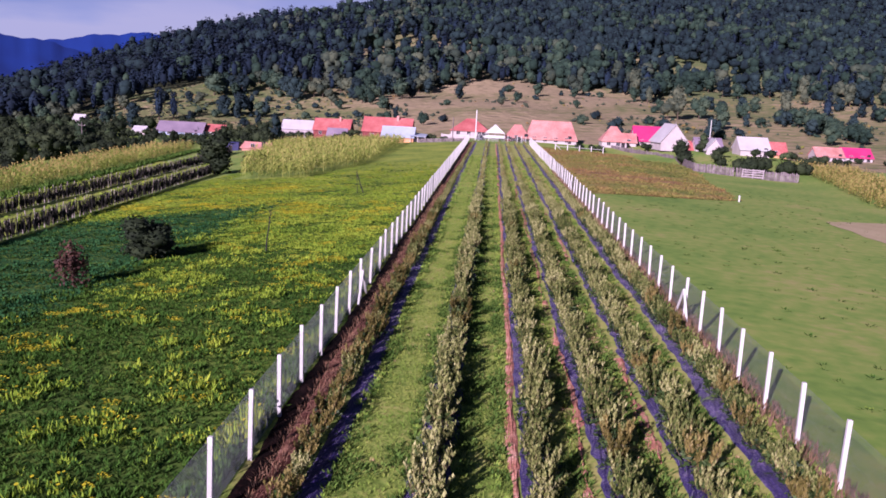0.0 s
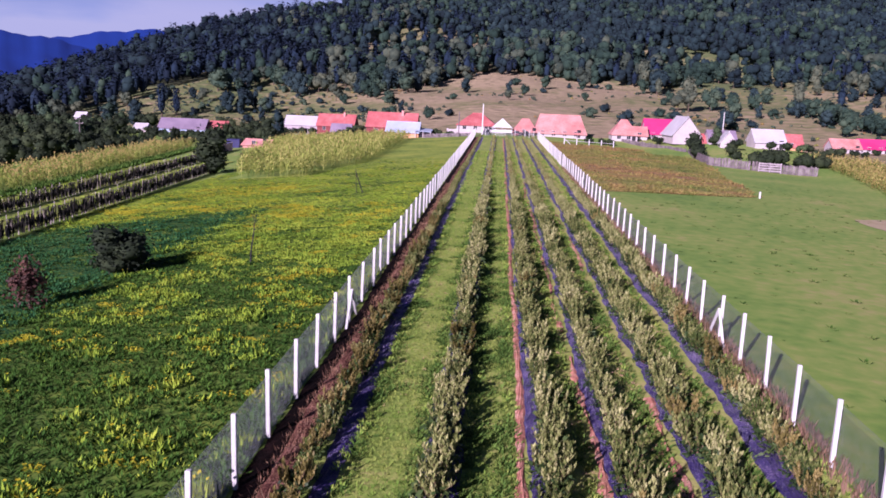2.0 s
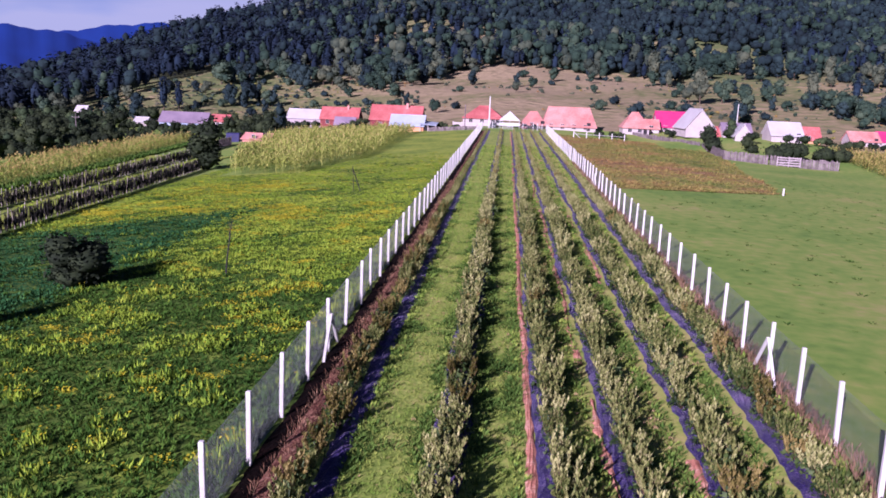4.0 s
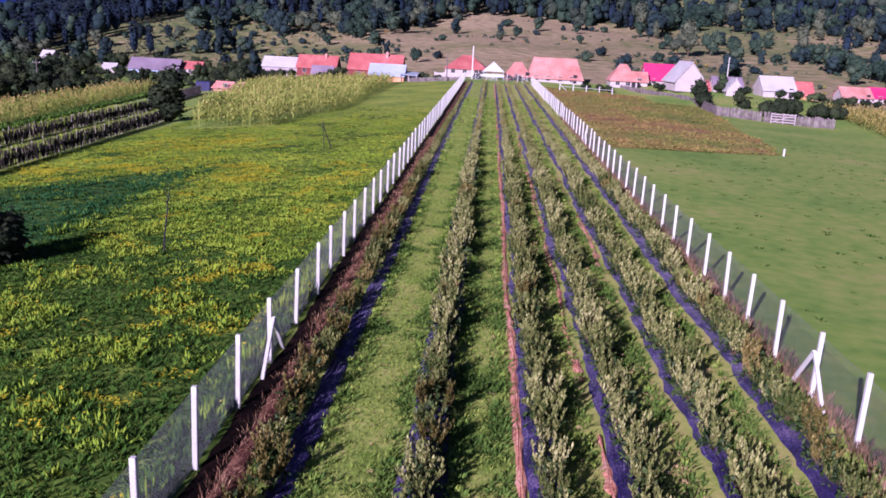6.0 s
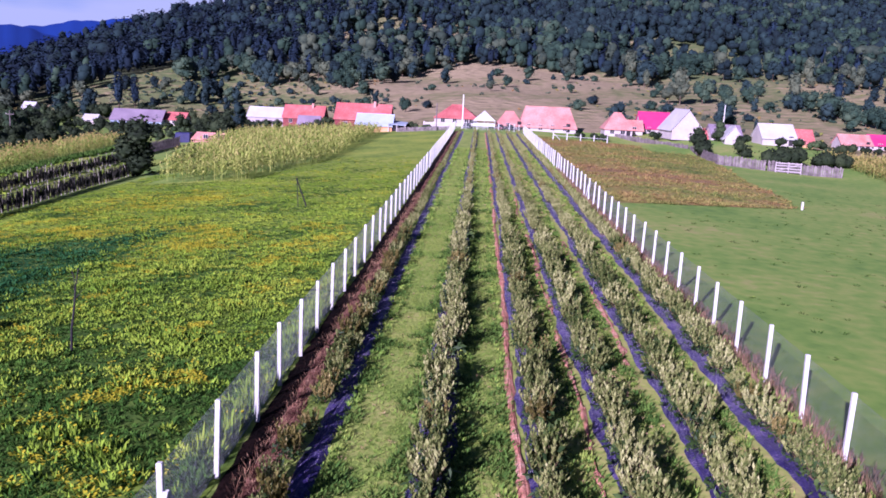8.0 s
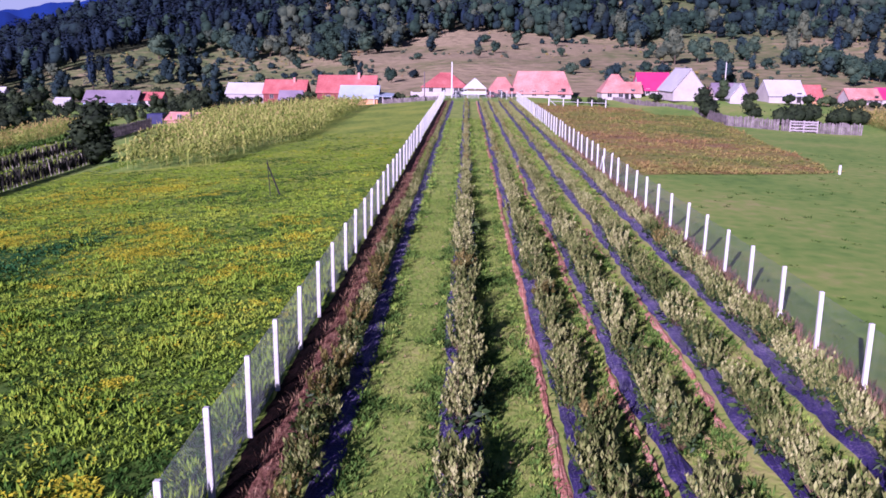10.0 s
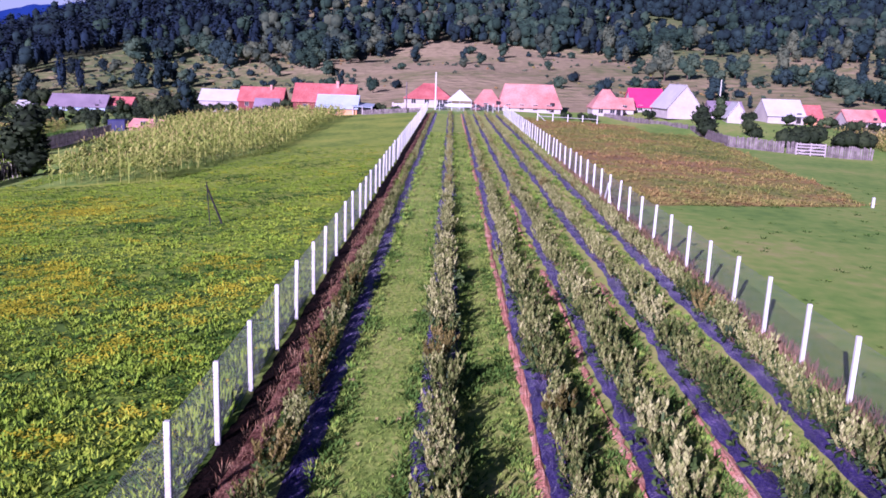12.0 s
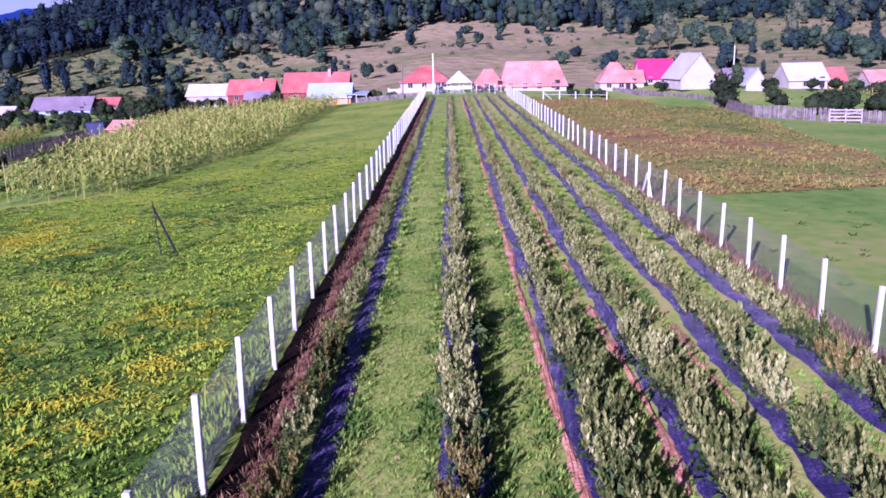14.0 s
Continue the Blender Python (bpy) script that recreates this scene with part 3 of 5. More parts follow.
def bush_arrays(seed, shoots, leaves, tall=0.85, reach=0.45, leaf=0.09, inner=0):
    """Shoots that arch out and then rise, set with narrow leaves; inner leaves sit low, in a darker tone for shade.
    Returns stem, leaf and inner leaf arrays.
    """
    r = np.random.default_rng(seed)
    stem_v, stem_f, count = [], [], 0
    base, along, across = [], [], []
    for _ in range(shoots):
        a, rad = r.uniform(0, 6.283), reach * math.sqrt(r.uniform(0.03, 1))
        out = np.array([math.cos(a), math.sin(a), 0])
        foot, knee = out * rad * 0.15, out * rad * 0.8 + [0, 0, tall * r.uniform(0.25, 0.4)]
        top = out * rad * r.uniform(0.9, 1.25) + [r.normal(0, 0.05), r.normal(0, 0.05), tall * r.uniform(0.6, 1.12) * (1 - 0.25 * rad / reach)]
        for p, q in ((foot, knee), (knee, top)):
            for s in range(3):
                o = np.array([math.cos(s * 2.094), math.sin(s * 2.094), 0]) * 0.008
                stem_v += [p + o, q + o * 0.5]
            stem_f += [[count, count + 2, count + 3], [count, count + 3, count + 1], [count + 2, count + 4, count + 5], [count + 2, count + 5, count + 3], [count + 4, count, count + 1], [count + 4, count + 1, count + 5]]
            count += 6
        u = np.linspace(0.35, 1.0, leaves) + r.normal(0, 0.02, leaves)
        b = np.where((u < 0.5)[:, None], foot + (knee - foot) * (u * 2)[:, None], knee + (top - knee) * (u * 2 - 1)[:, None])
        aa = np.arange(leaves) * 2.4 + r.uniform(0, 6.28)
        d = np.stack([np.cos(aa), np.sin(aa), r.uniform(1.3, 3.4, leaves)], 1)
        d *= (leaf * r.uniform(0.75, 1.35, leaves) / np.linalg.norm(d, axis=1))[:, None]
        w = np.stack([-np.sin(aa), np.cos(aa), r.uniform(-0.3, 0.3, leaves)], 1) * leaf * 0.42
        base.append(b), along.append(d), across.append(w)
    young = diamonds(np.concatenate(base), np.concatenate(along), np.concatenate(across))
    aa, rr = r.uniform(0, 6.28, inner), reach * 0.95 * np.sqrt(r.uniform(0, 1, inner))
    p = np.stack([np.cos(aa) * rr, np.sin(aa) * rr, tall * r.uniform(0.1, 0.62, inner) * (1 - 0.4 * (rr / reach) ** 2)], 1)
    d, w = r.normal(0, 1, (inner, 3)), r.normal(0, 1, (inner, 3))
    inner_dark = diamonds(p, d * leaf * 0.6, w * leaf * 0.4) if inner else None
    return (np.array(stem_v), np.array(stem_f)), young, inner_dark


BUSH_KINDS = []
for s in range(8):
    stem_a, young_a, inner_a = bush_arrays(40 + s, 19, 20, tall=0.92 + 0.06 * (s % 4), reach=0.44 + 0.03 * (s % 3), leaf=0.15, inner=170)
    tone = "berry_ochre" if s in (2, 6) else "berry_leaf"
    b = thing("berry_bush", "ochre-tinged berry bush on purple fabric" if s in (2, 6) else "silvery green berry bush on purple fabric", "bush", pose(0, -30 - s, 0), "berry bushes in rows")
    part("stem", np_mesh("stem", *stem_a, ["cane"]), None, b)
    part("foliage", np_mesh("foliage", *young_a, [tone]), None, b)
    part("inner_foliage", np_mesh("inner_foliage", *inner_a, ["berry_shade"]), None, b, "inner leaves low in the bush, darkened to stand for shade")
    BUSH_KINDS.append(b)

NEAR_BUSHES = []
pitch_b = 0.98
for r_i, (_, _, bx) in enumerate(ROWS):
    ys = 12.5 + np.arange(58) * pitch_b
    for y in ys:
        if rng.uniform() < (0.02 if r_i == 0 else 0.04):
            continue
        kind = int(rng.choice([0, 1, 3, 4, 5, 7])) if rng.uniform() < 0.93 else int(rng.choice([2, 6]))
        if r_i in (0, 5) and rng.uniform() < (0.5 if r_i == 0 else 0.15):
            kind = int(rng.choice([2, 6]))
        size = rng.uniform(0.78, 1.26) * (0.8 if r_i == 0 else 0.9 if r_i == 5 else 1.0)
        NEAR_BUSHES.append((kind, bx + rng.normal(0, 0.09), y + rng.normal(0, 0.12), size, rng.uniform(0, 360)))
for kind, bx, y, size, turn in NEAR_BUSHES:
    stood(BUSH_KINDS[kind], pose(bx, y, 0.06, 0, 0, turn), size, size)

far_kinds = []
for s in range(8):
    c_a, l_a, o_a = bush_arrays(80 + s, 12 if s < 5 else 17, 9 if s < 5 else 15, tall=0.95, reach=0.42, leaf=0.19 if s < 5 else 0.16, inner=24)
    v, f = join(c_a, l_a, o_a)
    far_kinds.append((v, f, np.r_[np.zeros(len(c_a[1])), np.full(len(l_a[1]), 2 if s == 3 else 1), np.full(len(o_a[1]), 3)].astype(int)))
pts = []
for r_i, (_, _, bx) in enumerate(ROWS):
    ys = np.r_[np.arange(4.0, 12.3, pitch_b), np.arange(12.5 + 58 * pitch_b, END - 3, pitch_b)]
    ys = ys[rng.uniform(size=len(ys)) > 0.06]
    pts.append(np.stack([np.full(len(ys), bx), ys, np.full(len(ys), 0.06)], 1) + rng.normal(0, 0.1, (len(ys), 3)) * [1, 1, 0])
pts = np.concatenate(pts)
size = rng.uniform(0.8, 1.2, len(pts)) * np.interp(pts[:, 1], [62, 110], [1.0, 0.66]) * np.where(pts[:, 0] < -5, 0.7, 1.0)
full_kind = (pts[:, 1] > 60) & (pts[:, 1] < 95)
v, f, mi = spread(far_kinds, pts, size, size, rng.uniform(0, 6.28, len(pts)), np.where(full_kind, rng.integers(5, 8, len(pts)), rng.integers(0, 5, len(pts))))
tagged(new("berry_rows", np_mesh("berry_rows", v, f, ["cane", "berry_leaf", "berry_ochre", "berry_shade"], mi)), "long rows of silvery green berry bushes", "bushes", kind="stuff")


# ---- grass ----
def tuft(seed, blades, tall, reach, wide, mat=0, flowers=0, base=3):
    """A tuft of blades with a foot colour of its own, mostly a darker one for shade, and some flower heads."""
    r = np.random.default_rng(seed)
    a = r.uniform(0, 6.283, blades)
    foot = np.stack([np.cos(a), np.sin(a), a * 0], 1) * r.uniform(0, reach * 0.6, blades)[:, None]
    along = np.stack([np.cos(a) * reach * r.uniform(0.2, 1, blades), np.sin(a) * reach * r.uniform(0.2, 1, blades), tall * r.uniform(0.5, 1.1, blades)], 1)
    b = a + 1.57 + r.normal(0, 0.5, blades)
    across = np.stack([np.cos(b), np.sin(b), 0 * b], 1) * wide
    v, f = diamonds(foot, along, across, 0.5)
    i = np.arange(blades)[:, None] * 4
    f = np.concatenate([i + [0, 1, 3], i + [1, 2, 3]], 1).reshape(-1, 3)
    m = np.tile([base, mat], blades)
    if flowers:
        q = r.uniform(0, 6.283, flowers)
        p = np.stack([np.cos(q) * reach * 0.6, np.sin(q) * reach * 0.6, np.full(flowers, tall * 0.85)], 1) + r.normal(0, 0.03, (flowers, 3))
        fv, ff = diamonds(p, np.stack([np.cos(q), np.sin(q), 0.3 + 0 * q], 1) * 0.08, np.stack([-np.sin(q), np.cos(q), 0 * q], 1) * 0.07)
        v, f2 = join((v, f), (fv, ff))
        m, f = np.r_[m, np.full(len(ff), 2)], f2
    return v, f, m


def meadow_grass():
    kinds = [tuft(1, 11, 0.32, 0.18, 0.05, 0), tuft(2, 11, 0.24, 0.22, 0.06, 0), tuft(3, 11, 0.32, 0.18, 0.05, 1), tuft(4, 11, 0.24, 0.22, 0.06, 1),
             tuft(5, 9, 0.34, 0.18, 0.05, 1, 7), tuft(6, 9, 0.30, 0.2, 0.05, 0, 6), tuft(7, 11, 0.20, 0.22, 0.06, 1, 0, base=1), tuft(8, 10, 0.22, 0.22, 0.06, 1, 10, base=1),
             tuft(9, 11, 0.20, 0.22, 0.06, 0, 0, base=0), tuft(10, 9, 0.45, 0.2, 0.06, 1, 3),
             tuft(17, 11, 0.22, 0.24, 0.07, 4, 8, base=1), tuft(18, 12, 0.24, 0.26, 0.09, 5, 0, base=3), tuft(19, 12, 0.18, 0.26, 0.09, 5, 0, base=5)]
    far_tufts = grid_in(-38, -7.5, 80, 132, 0.42)
    far_tufts = far_tufts[(rng.uniform(size=len(far_tufts)) < np.interp(far_tufts[:, 1], [105, 132], [1, 0.3])) & (far_tufts[:, 0] > np.interp(far_tufts[:, 1], [60, 101, 104, 110, 125], [-36, -37, -26, -25, -22]))]
    p = np.concatenate([grid_in(-24, -7.5, 8, 62, 0.27), grid_in(-36, -24, 20, 62, 0.34), grid_in(-36, -7.5, 62, 80, 0.33), grid_in(-38.5, -36, 60, 112, 0.42), far_tufts, grid_in(-8.1, -7.35, 4, 120, 0.25)])
    p = p[p[:, 0] > np.interp(p[:, 1], [6, 30, 46, 112, 200], [-20, -30, -36.2, -41.5, -42])]
    x, y = p.T
    near_fence = x > -8.1
    clumps = 0.8 * patchy(p, 1.1, 2.0) + 0.6 * patchy(p, 3.1, 7.0)
    clover = np.clip((-20.5 - x) / 3, 0, 1) * np.clip((62 + 0.9 * (x + 36) - y) / 5, 0, 1)
    bloom = sum(w * np.exp(-((x - a) / sx) ** 2 - ((y - b) / sy) ** 2) for a, b, sx, sy, w in ((-24, 70, 6, 5, 1.0), (-34, 71, 5, 5, 0.9), (-27, 88, 7, 6, 0.9), (-11, 68, 2.5, 9, 0.6), (-16.6, 67, 4, 5, 0.8), (-13, 40, 3, 6, 0.45), (-20, 27, 3, 5, 0.4)))
    gold = 1.3 * np.exp(-((y - 74) / 13) ** 2 - ((x + 27) / 9) ** 2) + 0.8 * np.exp(-((y - 66) / 9) ** 2 - ((x + 16) / 6) ** 2) + 0.9 * np.exp(-((y - 89) / 8) ** 2 - ((x + 28) / 6) ** 2) + 0.7 * np.exp(-((y - 70) / 9) ** 2 - ((x + 10.5) / 2.5) ** 2)
    yellow = 0.8 * patchy(p, 0.22, 1.0) + 0.7 * patchy(p, 0.9, 5.0) + gold - 1.2 * clover - 0.25
    # Tufts go paler with y: brightness seen at low angles put into their colour.
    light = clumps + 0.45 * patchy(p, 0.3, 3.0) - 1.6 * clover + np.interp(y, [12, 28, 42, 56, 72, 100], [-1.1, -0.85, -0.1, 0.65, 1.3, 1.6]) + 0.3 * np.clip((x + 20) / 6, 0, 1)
    even_toned = rng.uniform(size=len(p)) < np.interp(y, [45, 75, 100], [0.0, 0.8, 0.95]) * (1 - clover)
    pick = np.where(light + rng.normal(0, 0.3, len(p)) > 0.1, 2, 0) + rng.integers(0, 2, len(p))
    tall_kind = rng.uniform(size=len(p)) < np.clip(clumps - 0.5, 0, 0.5) * (1 - clover)
    pick = np.where(tall_kind, 9, pick)
    fl = rng.uniform(size=len(p)) < np.clip((yellow - 0.5) * 0.3, 0.01, 0.4) * np.interp(y, [20, 45], [0.45, 1])
    pick = np.where(fl, np.where(light > -0.2, 4, 5), pick)
    low = np.where(rng.uniform(size=len(p)) < np.clip(0.6 * yellow - 0.3, 0.01, 0.5), 7, np.where(patchy(p, 0.45, 6) + 0.6 * clumps + rng.normal(0, 0.3, len(p)) < -0.45, 8, 6))
    pick = np.where(even_toned, low, pick)
    pick = np.where((bloom + 0.75 * patchy(p, 0.8, 4.0) + 0.35 * patchy(p, 2.6, 9.0) + rng.normal(0, 0.25, len(p)) > 1.05) & (clover < 0.4), 10, pick)
    pick = np.where(rng.uniform(size=len(p)) < 0.85 * clover, np.where(clumps > 0, 11, 12), pick)
    size = rng.uniform(0.8, 1.4, len(p)) * np.where(y > 80, 1.4, 1.0)
    rise = rng.uniform(0.6, 1.1, len(p)) * np.where(near_fence, 1.8, 1.0) * np.clip(0.75 + 0.45 * clumps, 0.3, 1.6) * np.interp(y, [60, 90, 125], [1, 0.7, 0.35])
    z = plain(x, y) + 0.02
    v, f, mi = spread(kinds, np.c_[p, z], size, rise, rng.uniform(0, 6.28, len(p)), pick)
    tagged(new("meadow_grass", np_mesh("meadow_grass", v, f, ["grass_dark", "grass_light", "flower", "grass_foot_shade", "grass_gold", "clover"], mi)), "tall green meadow grass with yellow flower heads", "grass", kind="stuff")


def lane_grass():
    kinds = [tuft(11, 9, 0.10, 0.12, 0.016, 0, base=0), tuft(12, 9, 0.08, 0.14, 0.018, 0, base=0), tuft(13, 10, 0.17, 0.17, 0.034, 0, base=4), tuft(14, 8, 0.12, 0.12, 0.014, 1), tuft(15, 10, 0.15, 0.2, 0.045, 4, base=4), tuft(16, 10, 0.12, 0.22, 0.05, 4, base=3)]
    lanes = [(-4.86, -2.8), (-1.78, -0.3), (0.85, 1.75), (2.86, 4.0), (5.14, 6.3), (7.4, 8.35)]
    p = np.concatenate([grid_in(-6.1, -5.5, 9, 120, 0.2)] + [grid_in(a, b, 9, 80, 0.175) for a, b in lanes] + [grid_in(a, b, 80, 150, 0.36) for a, b in lanes])
    side = np.min([np.minimum(np.abs(p[:, 0] - a), np.abs(p[:, 0] - b)) for a, b in lanes], 0)
    pick = np.where((side < 0.35) & (rng.uniform(size=len(p)) < 0.55), 2, rng.integers(0, 2, len(p)))
    pick = np.where(rng.uniform(size=len(p)) < np.interp(p[:, 0], [-1, 1, 3], [0.02, 0.10, 0.2]), 3, pick)
    # Weeds thicken by the rows; their dark leaves also stand for row shade.
    shaded_lane = (p[:, 0] > -1.8) & (p[:, 0] < -0.6)
    weed = patchy(p, 0.9, 4) + 0.7 * patchy(p, 2.7, 9) + np.where(side < 0.45, 0.35, -0.55) + np.where(shaded_lane, 0.5, 0.0) + np.interp(p[:, 1], [45, 100], [0.0, -1.0]) + rng.normal(0, 0.35, len(p))
    pick = np.where(weed > 0.5, rng.integers(4, 6, len(p)), pick)
    s = rng.uniform(0.7, 1.3, len(p)) * np.where(p[:, 1] > 80, 1.6, 1)
    v, f, mi = spread(kinds, np.c_[p, np.full(len(p), 0.015)], s, s, rng.uniform(0, 6.28, len(p)), pick)
    tagged(new("lane_grass", np_mesh("lane_grass", v, f, ["lane_grass", "straw", "flower", "grass_foot_shade", "weed_leaf"], mi)), "short mown grass between the berry rows", "grass", kind="stuff")


def straw_edges():
    kinds = [tuft(21, 7, 0.26, 0.2, 0.02, 0), tuft(22, 8, 0.10, 0.25, 0.025, 0), tuft(23, 7, 0.34, 0.16, 0.03, 1)]
    p = np.concatenate([grid_in(-6.62, -6.1, 8, 90, 0.2), grid_in(8.15, 8.9, 10, 120, 0.2)])
    left = p[:, 0] < 0
    pick = np.where(left, rng.integers(0, 2, len(p)), 2)
    s = rng.uniform(0.6, 1.3, len(p))
    v, f, mi = spread(kinds, np.c_[p, np.full(len(p), 0.03)], s, s, rng.uniform(0, 6.28, len(p)), pick)
    tagged(new("dry_grass", np_mesh("dry_grass", v, f, ["straw", "red_grass", "flower", "red_grass"], mi)), "dry straw-coloured grass along the fences", "grass", kind="stuff")


def fallow_weeds():
    kinds = [tuft(31, 9, 0.5, 0.4, 0.09, 0, base=0), tuft(32, 9, 0.4, 0.45, 0.11, 0, base=0), tuft(33, 8, 0.6, 0.3, 0.07, 0, base=0)]
    p = np.concatenate([grid_in(9.0, 45, 92.5, 200, 0.66), grid_in(10, 31, 91.0, 100, 0.5)])
    right = np.interp(p[:, 1], [r[0] for r in FALLOW], [r[2] for r in FALLOW]) + 0.5 * patchy(p, 0.8, 2)
    p = p[p[:, 0] < right]
    s = rng.uniform(0.6, 1.4, len(p))
    rise = s * rng.uniform(0.2, 0.5, len(p)) * (1 + 0.5 * patchy(p, 0.5, 3))
    v, f, mi = spread(kinds, np.c_[p, plain(p[:, 0], p[:, 1]) + 0.02], s, rise, rng.uniform(0, 6.28, len(p)), rng.integers(0, 3, len(p)))
    tagged(new("fallow_weeds", np_mesh("fallow_weeds", v, f, ["rust_weed"], mi * 0)), "rusty olive dry weeds on the fallow patch", "weeds", kind="stuff")


def field_tufts():
    kinds = [tuft(41, 8, 0.16, 0.25, 0.06, 0), tuft(42, 7, 0.08, 0.3, 0.08, 1)]
    p = grid_in(8.8, 45, 20, 120, 1.5)
    p = p[rng.uniform(size=len(p)) < 0.35 + 0.3 * patchy(p, 0.3, 2)]
    s = rng.uniform(0.5, 1.4, len(p))
    v, f, mi = spread(kinds, np.c_[p, plain(p[:, 0], p[:, 1])], s, s * 0.7, rng.uniform(0, 6.28, len(p)), rng.integers(0, 2, len(p)))
    tagged(new("field_tufts", np_mesh("field_tufts", v, f, ["grass_dark", "lane_grass", "flower", "grass_foot_shade"], mi)), "small grass tufts scattered on the mown field", "grass", kind="stuff")


def weed_bank():
    kinds = [tuft(60 + k, 12, 0.6, 0.5, 0.22, 0, base=1) for k in range(3)]
    p = grid_in(-74, -54, 66, 184, 0.75)
    x, y = p.T
    edge = np.interp(y, [66, 87, 122, 181], [-55.6, -57.6, -61.8, -70.8])
    p = p[(x > edge - 0.6) & (x < edge + 2.0)]
    n = len(p)
    v, f, mi = spread(kinds, np.c_[p, plain(p[:, 0], p[:, 1]) - 0.02], rng.uniform(0.8, 1.4, n), rng.uniform(0.7, 1.5, n), rng.uniform(0, 6.28, n), rng.integers(0, 3, n))
    tagged(new("weed_bank", np_mesh("weed_bank", v, f, ["weed_leaf", "grass_foot_shade"], mi)), "dark green weeds along the yellowing maize", "weeds", kind="stuff")


weed_bank(), meadow_grass(), lane_grass(), straw_edges(), fallow_weeds(), field_tufts()


# ---- maize ----
def corn_plant(seed, leaf_mat, tall=2.0, leaves=9, tassels=4):
    r = np.random.default_rng(seed)
    sv = np.array([[math.cos(q) * 0.018, math.sin(q) * 0.018, z] for z in (0, tall * 0.95) for q in (0, 2.1, 4.2)])
    sf = np.array([[0, 1, 4], [0, 4, 3], [1, 2, 5], [1, 5, 4], [2, 0, 3], [2, 3, 5]])
    a = np.arange(leaves) * 2.6 + r.uniform(0, 1, leaves)
    z = tall * np.linspace(0.2, 0.82, leaves)
    o, c = np.stack([np.cos(a), np.sin(a)], 1), np.stack([-np.sin(a), np.cos(a)], 1)
    up = np.c_[np.zeros((leaves, 2)), z]
    q = r.uniform(0.28, 0.42, leaves)[:, None]
    mid_l = up + np.c_[o * q + c * 0.08, np.full(leaves, 0.26)]
    mid_r = up + np.c_[o * q - c * 0.08, np.full(leaves, 0.26)]
    tip = up + np.c_[o * q * 2.0, r.uniform(-0.1, 0.25, leaves)]
    v = np.stack([up, mid_l, tip, mid_r], 1).reshape(-1, 3)
    i = np.arange(leaves)[:, None] * 4
    f = np.concatenate([i + [0, 1, 3], i + [1, 2, 3]], 1).reshape(-1, 3)
    t = r.uniform(0, 6.28, tassels)
    tv, tf = diamonds(np.tile([0, 0, tall * 0.93], (tassels, 1)), np.stack([np.cos(t) * 0.12, np.sin(t) * 0.12, np.full(tassels, 0.34)], 1), np.stack([-np.sin(t), np.cos(t), t * 0], 1) * 0.05)
    vv, ff = join((sv, sf), (v, f), (tv, tf))
    return vv, ff, np.r_[np.full(len(sf), 0), np.full(len(f), leaf_mat), np.full(len(tf), 2)]


def maize(name, label, p, tall, dry):
    kinds = [corn_plant(50 + k, 1 if k < dry else 0, tassels=7 if dry > 0 else 1) for k in range(4)]
    s = rng.uniform(0.75, 1.25, len(p)) * (1 + 0.14 * patchy(p, 0.7, 3) + 0.08 * patchy(p, 2.2, 6))
    v, f, mi = spread(kinds, np.c_[p, plain(p[:, 0], p[:, 1])], s * 1.25, s * tall / 2, rng.uniform(0, 6.28, len(p)), rng.integers(0, 4, len(p)))
    tagged(new(name, np_mesh(name, v, f, ["corn_leaf", "corn_dry", "tassel"], mi)), label, "maize", kind="stuff")


p = grid_in(-62, -18, 103, 200, 1.15)
maize("maize_field", "green maize standing in a field", p[(p[:, 0] > np.interp(p[:, 1], [104, 113, 143, 200], [-35, -37.8, -45, -53])) & (p[:, 0] < np.interp(p[:, 1], [104, 110, 120, 125, 184], [-26, -25.8, -23.7, -22.1, -22.9]))], 2.35, 0)
p = grid_in(-84, -54, 72, 190, 1.1)
maize("maize_strip", "yellowing maize strip behind the bean rows", p[(p[:, 0] > np.interp(p[:, 1], [75, 95, 133, 188], [-67, -70, -76, -82])) & (p[:, 0] < np.interp(p[:, 1], [87, 122, 181, 190], [-57.8, -62, -71, -72.5]))], 2.0, 1)
p = grid_in(50, 100, 100, 195, 1.1)
maize("maize_plot", "ripe yellow maize plot beside the wooden fence", p[(p[:, 0] > np.interp(p[:, 1], [100, 112, 150, 195], [58, 53, 62, 69])) & (p[:, 0] < np.interp(p[:, 1], [100, 195], [62, 84]))], 1.7, 4)


# ---- trees ----
def ico():
    bm = bmesh.new()
    bmesh.ops.create_icosphere(bm, subdivisions=1, radius=1)
    v = np.array([w.co for w in bm.verts])
    f = np.array([[w.index for w in q.verts] for q in bm.faces])
    bm.free()
    return v, f


ICO = ico()


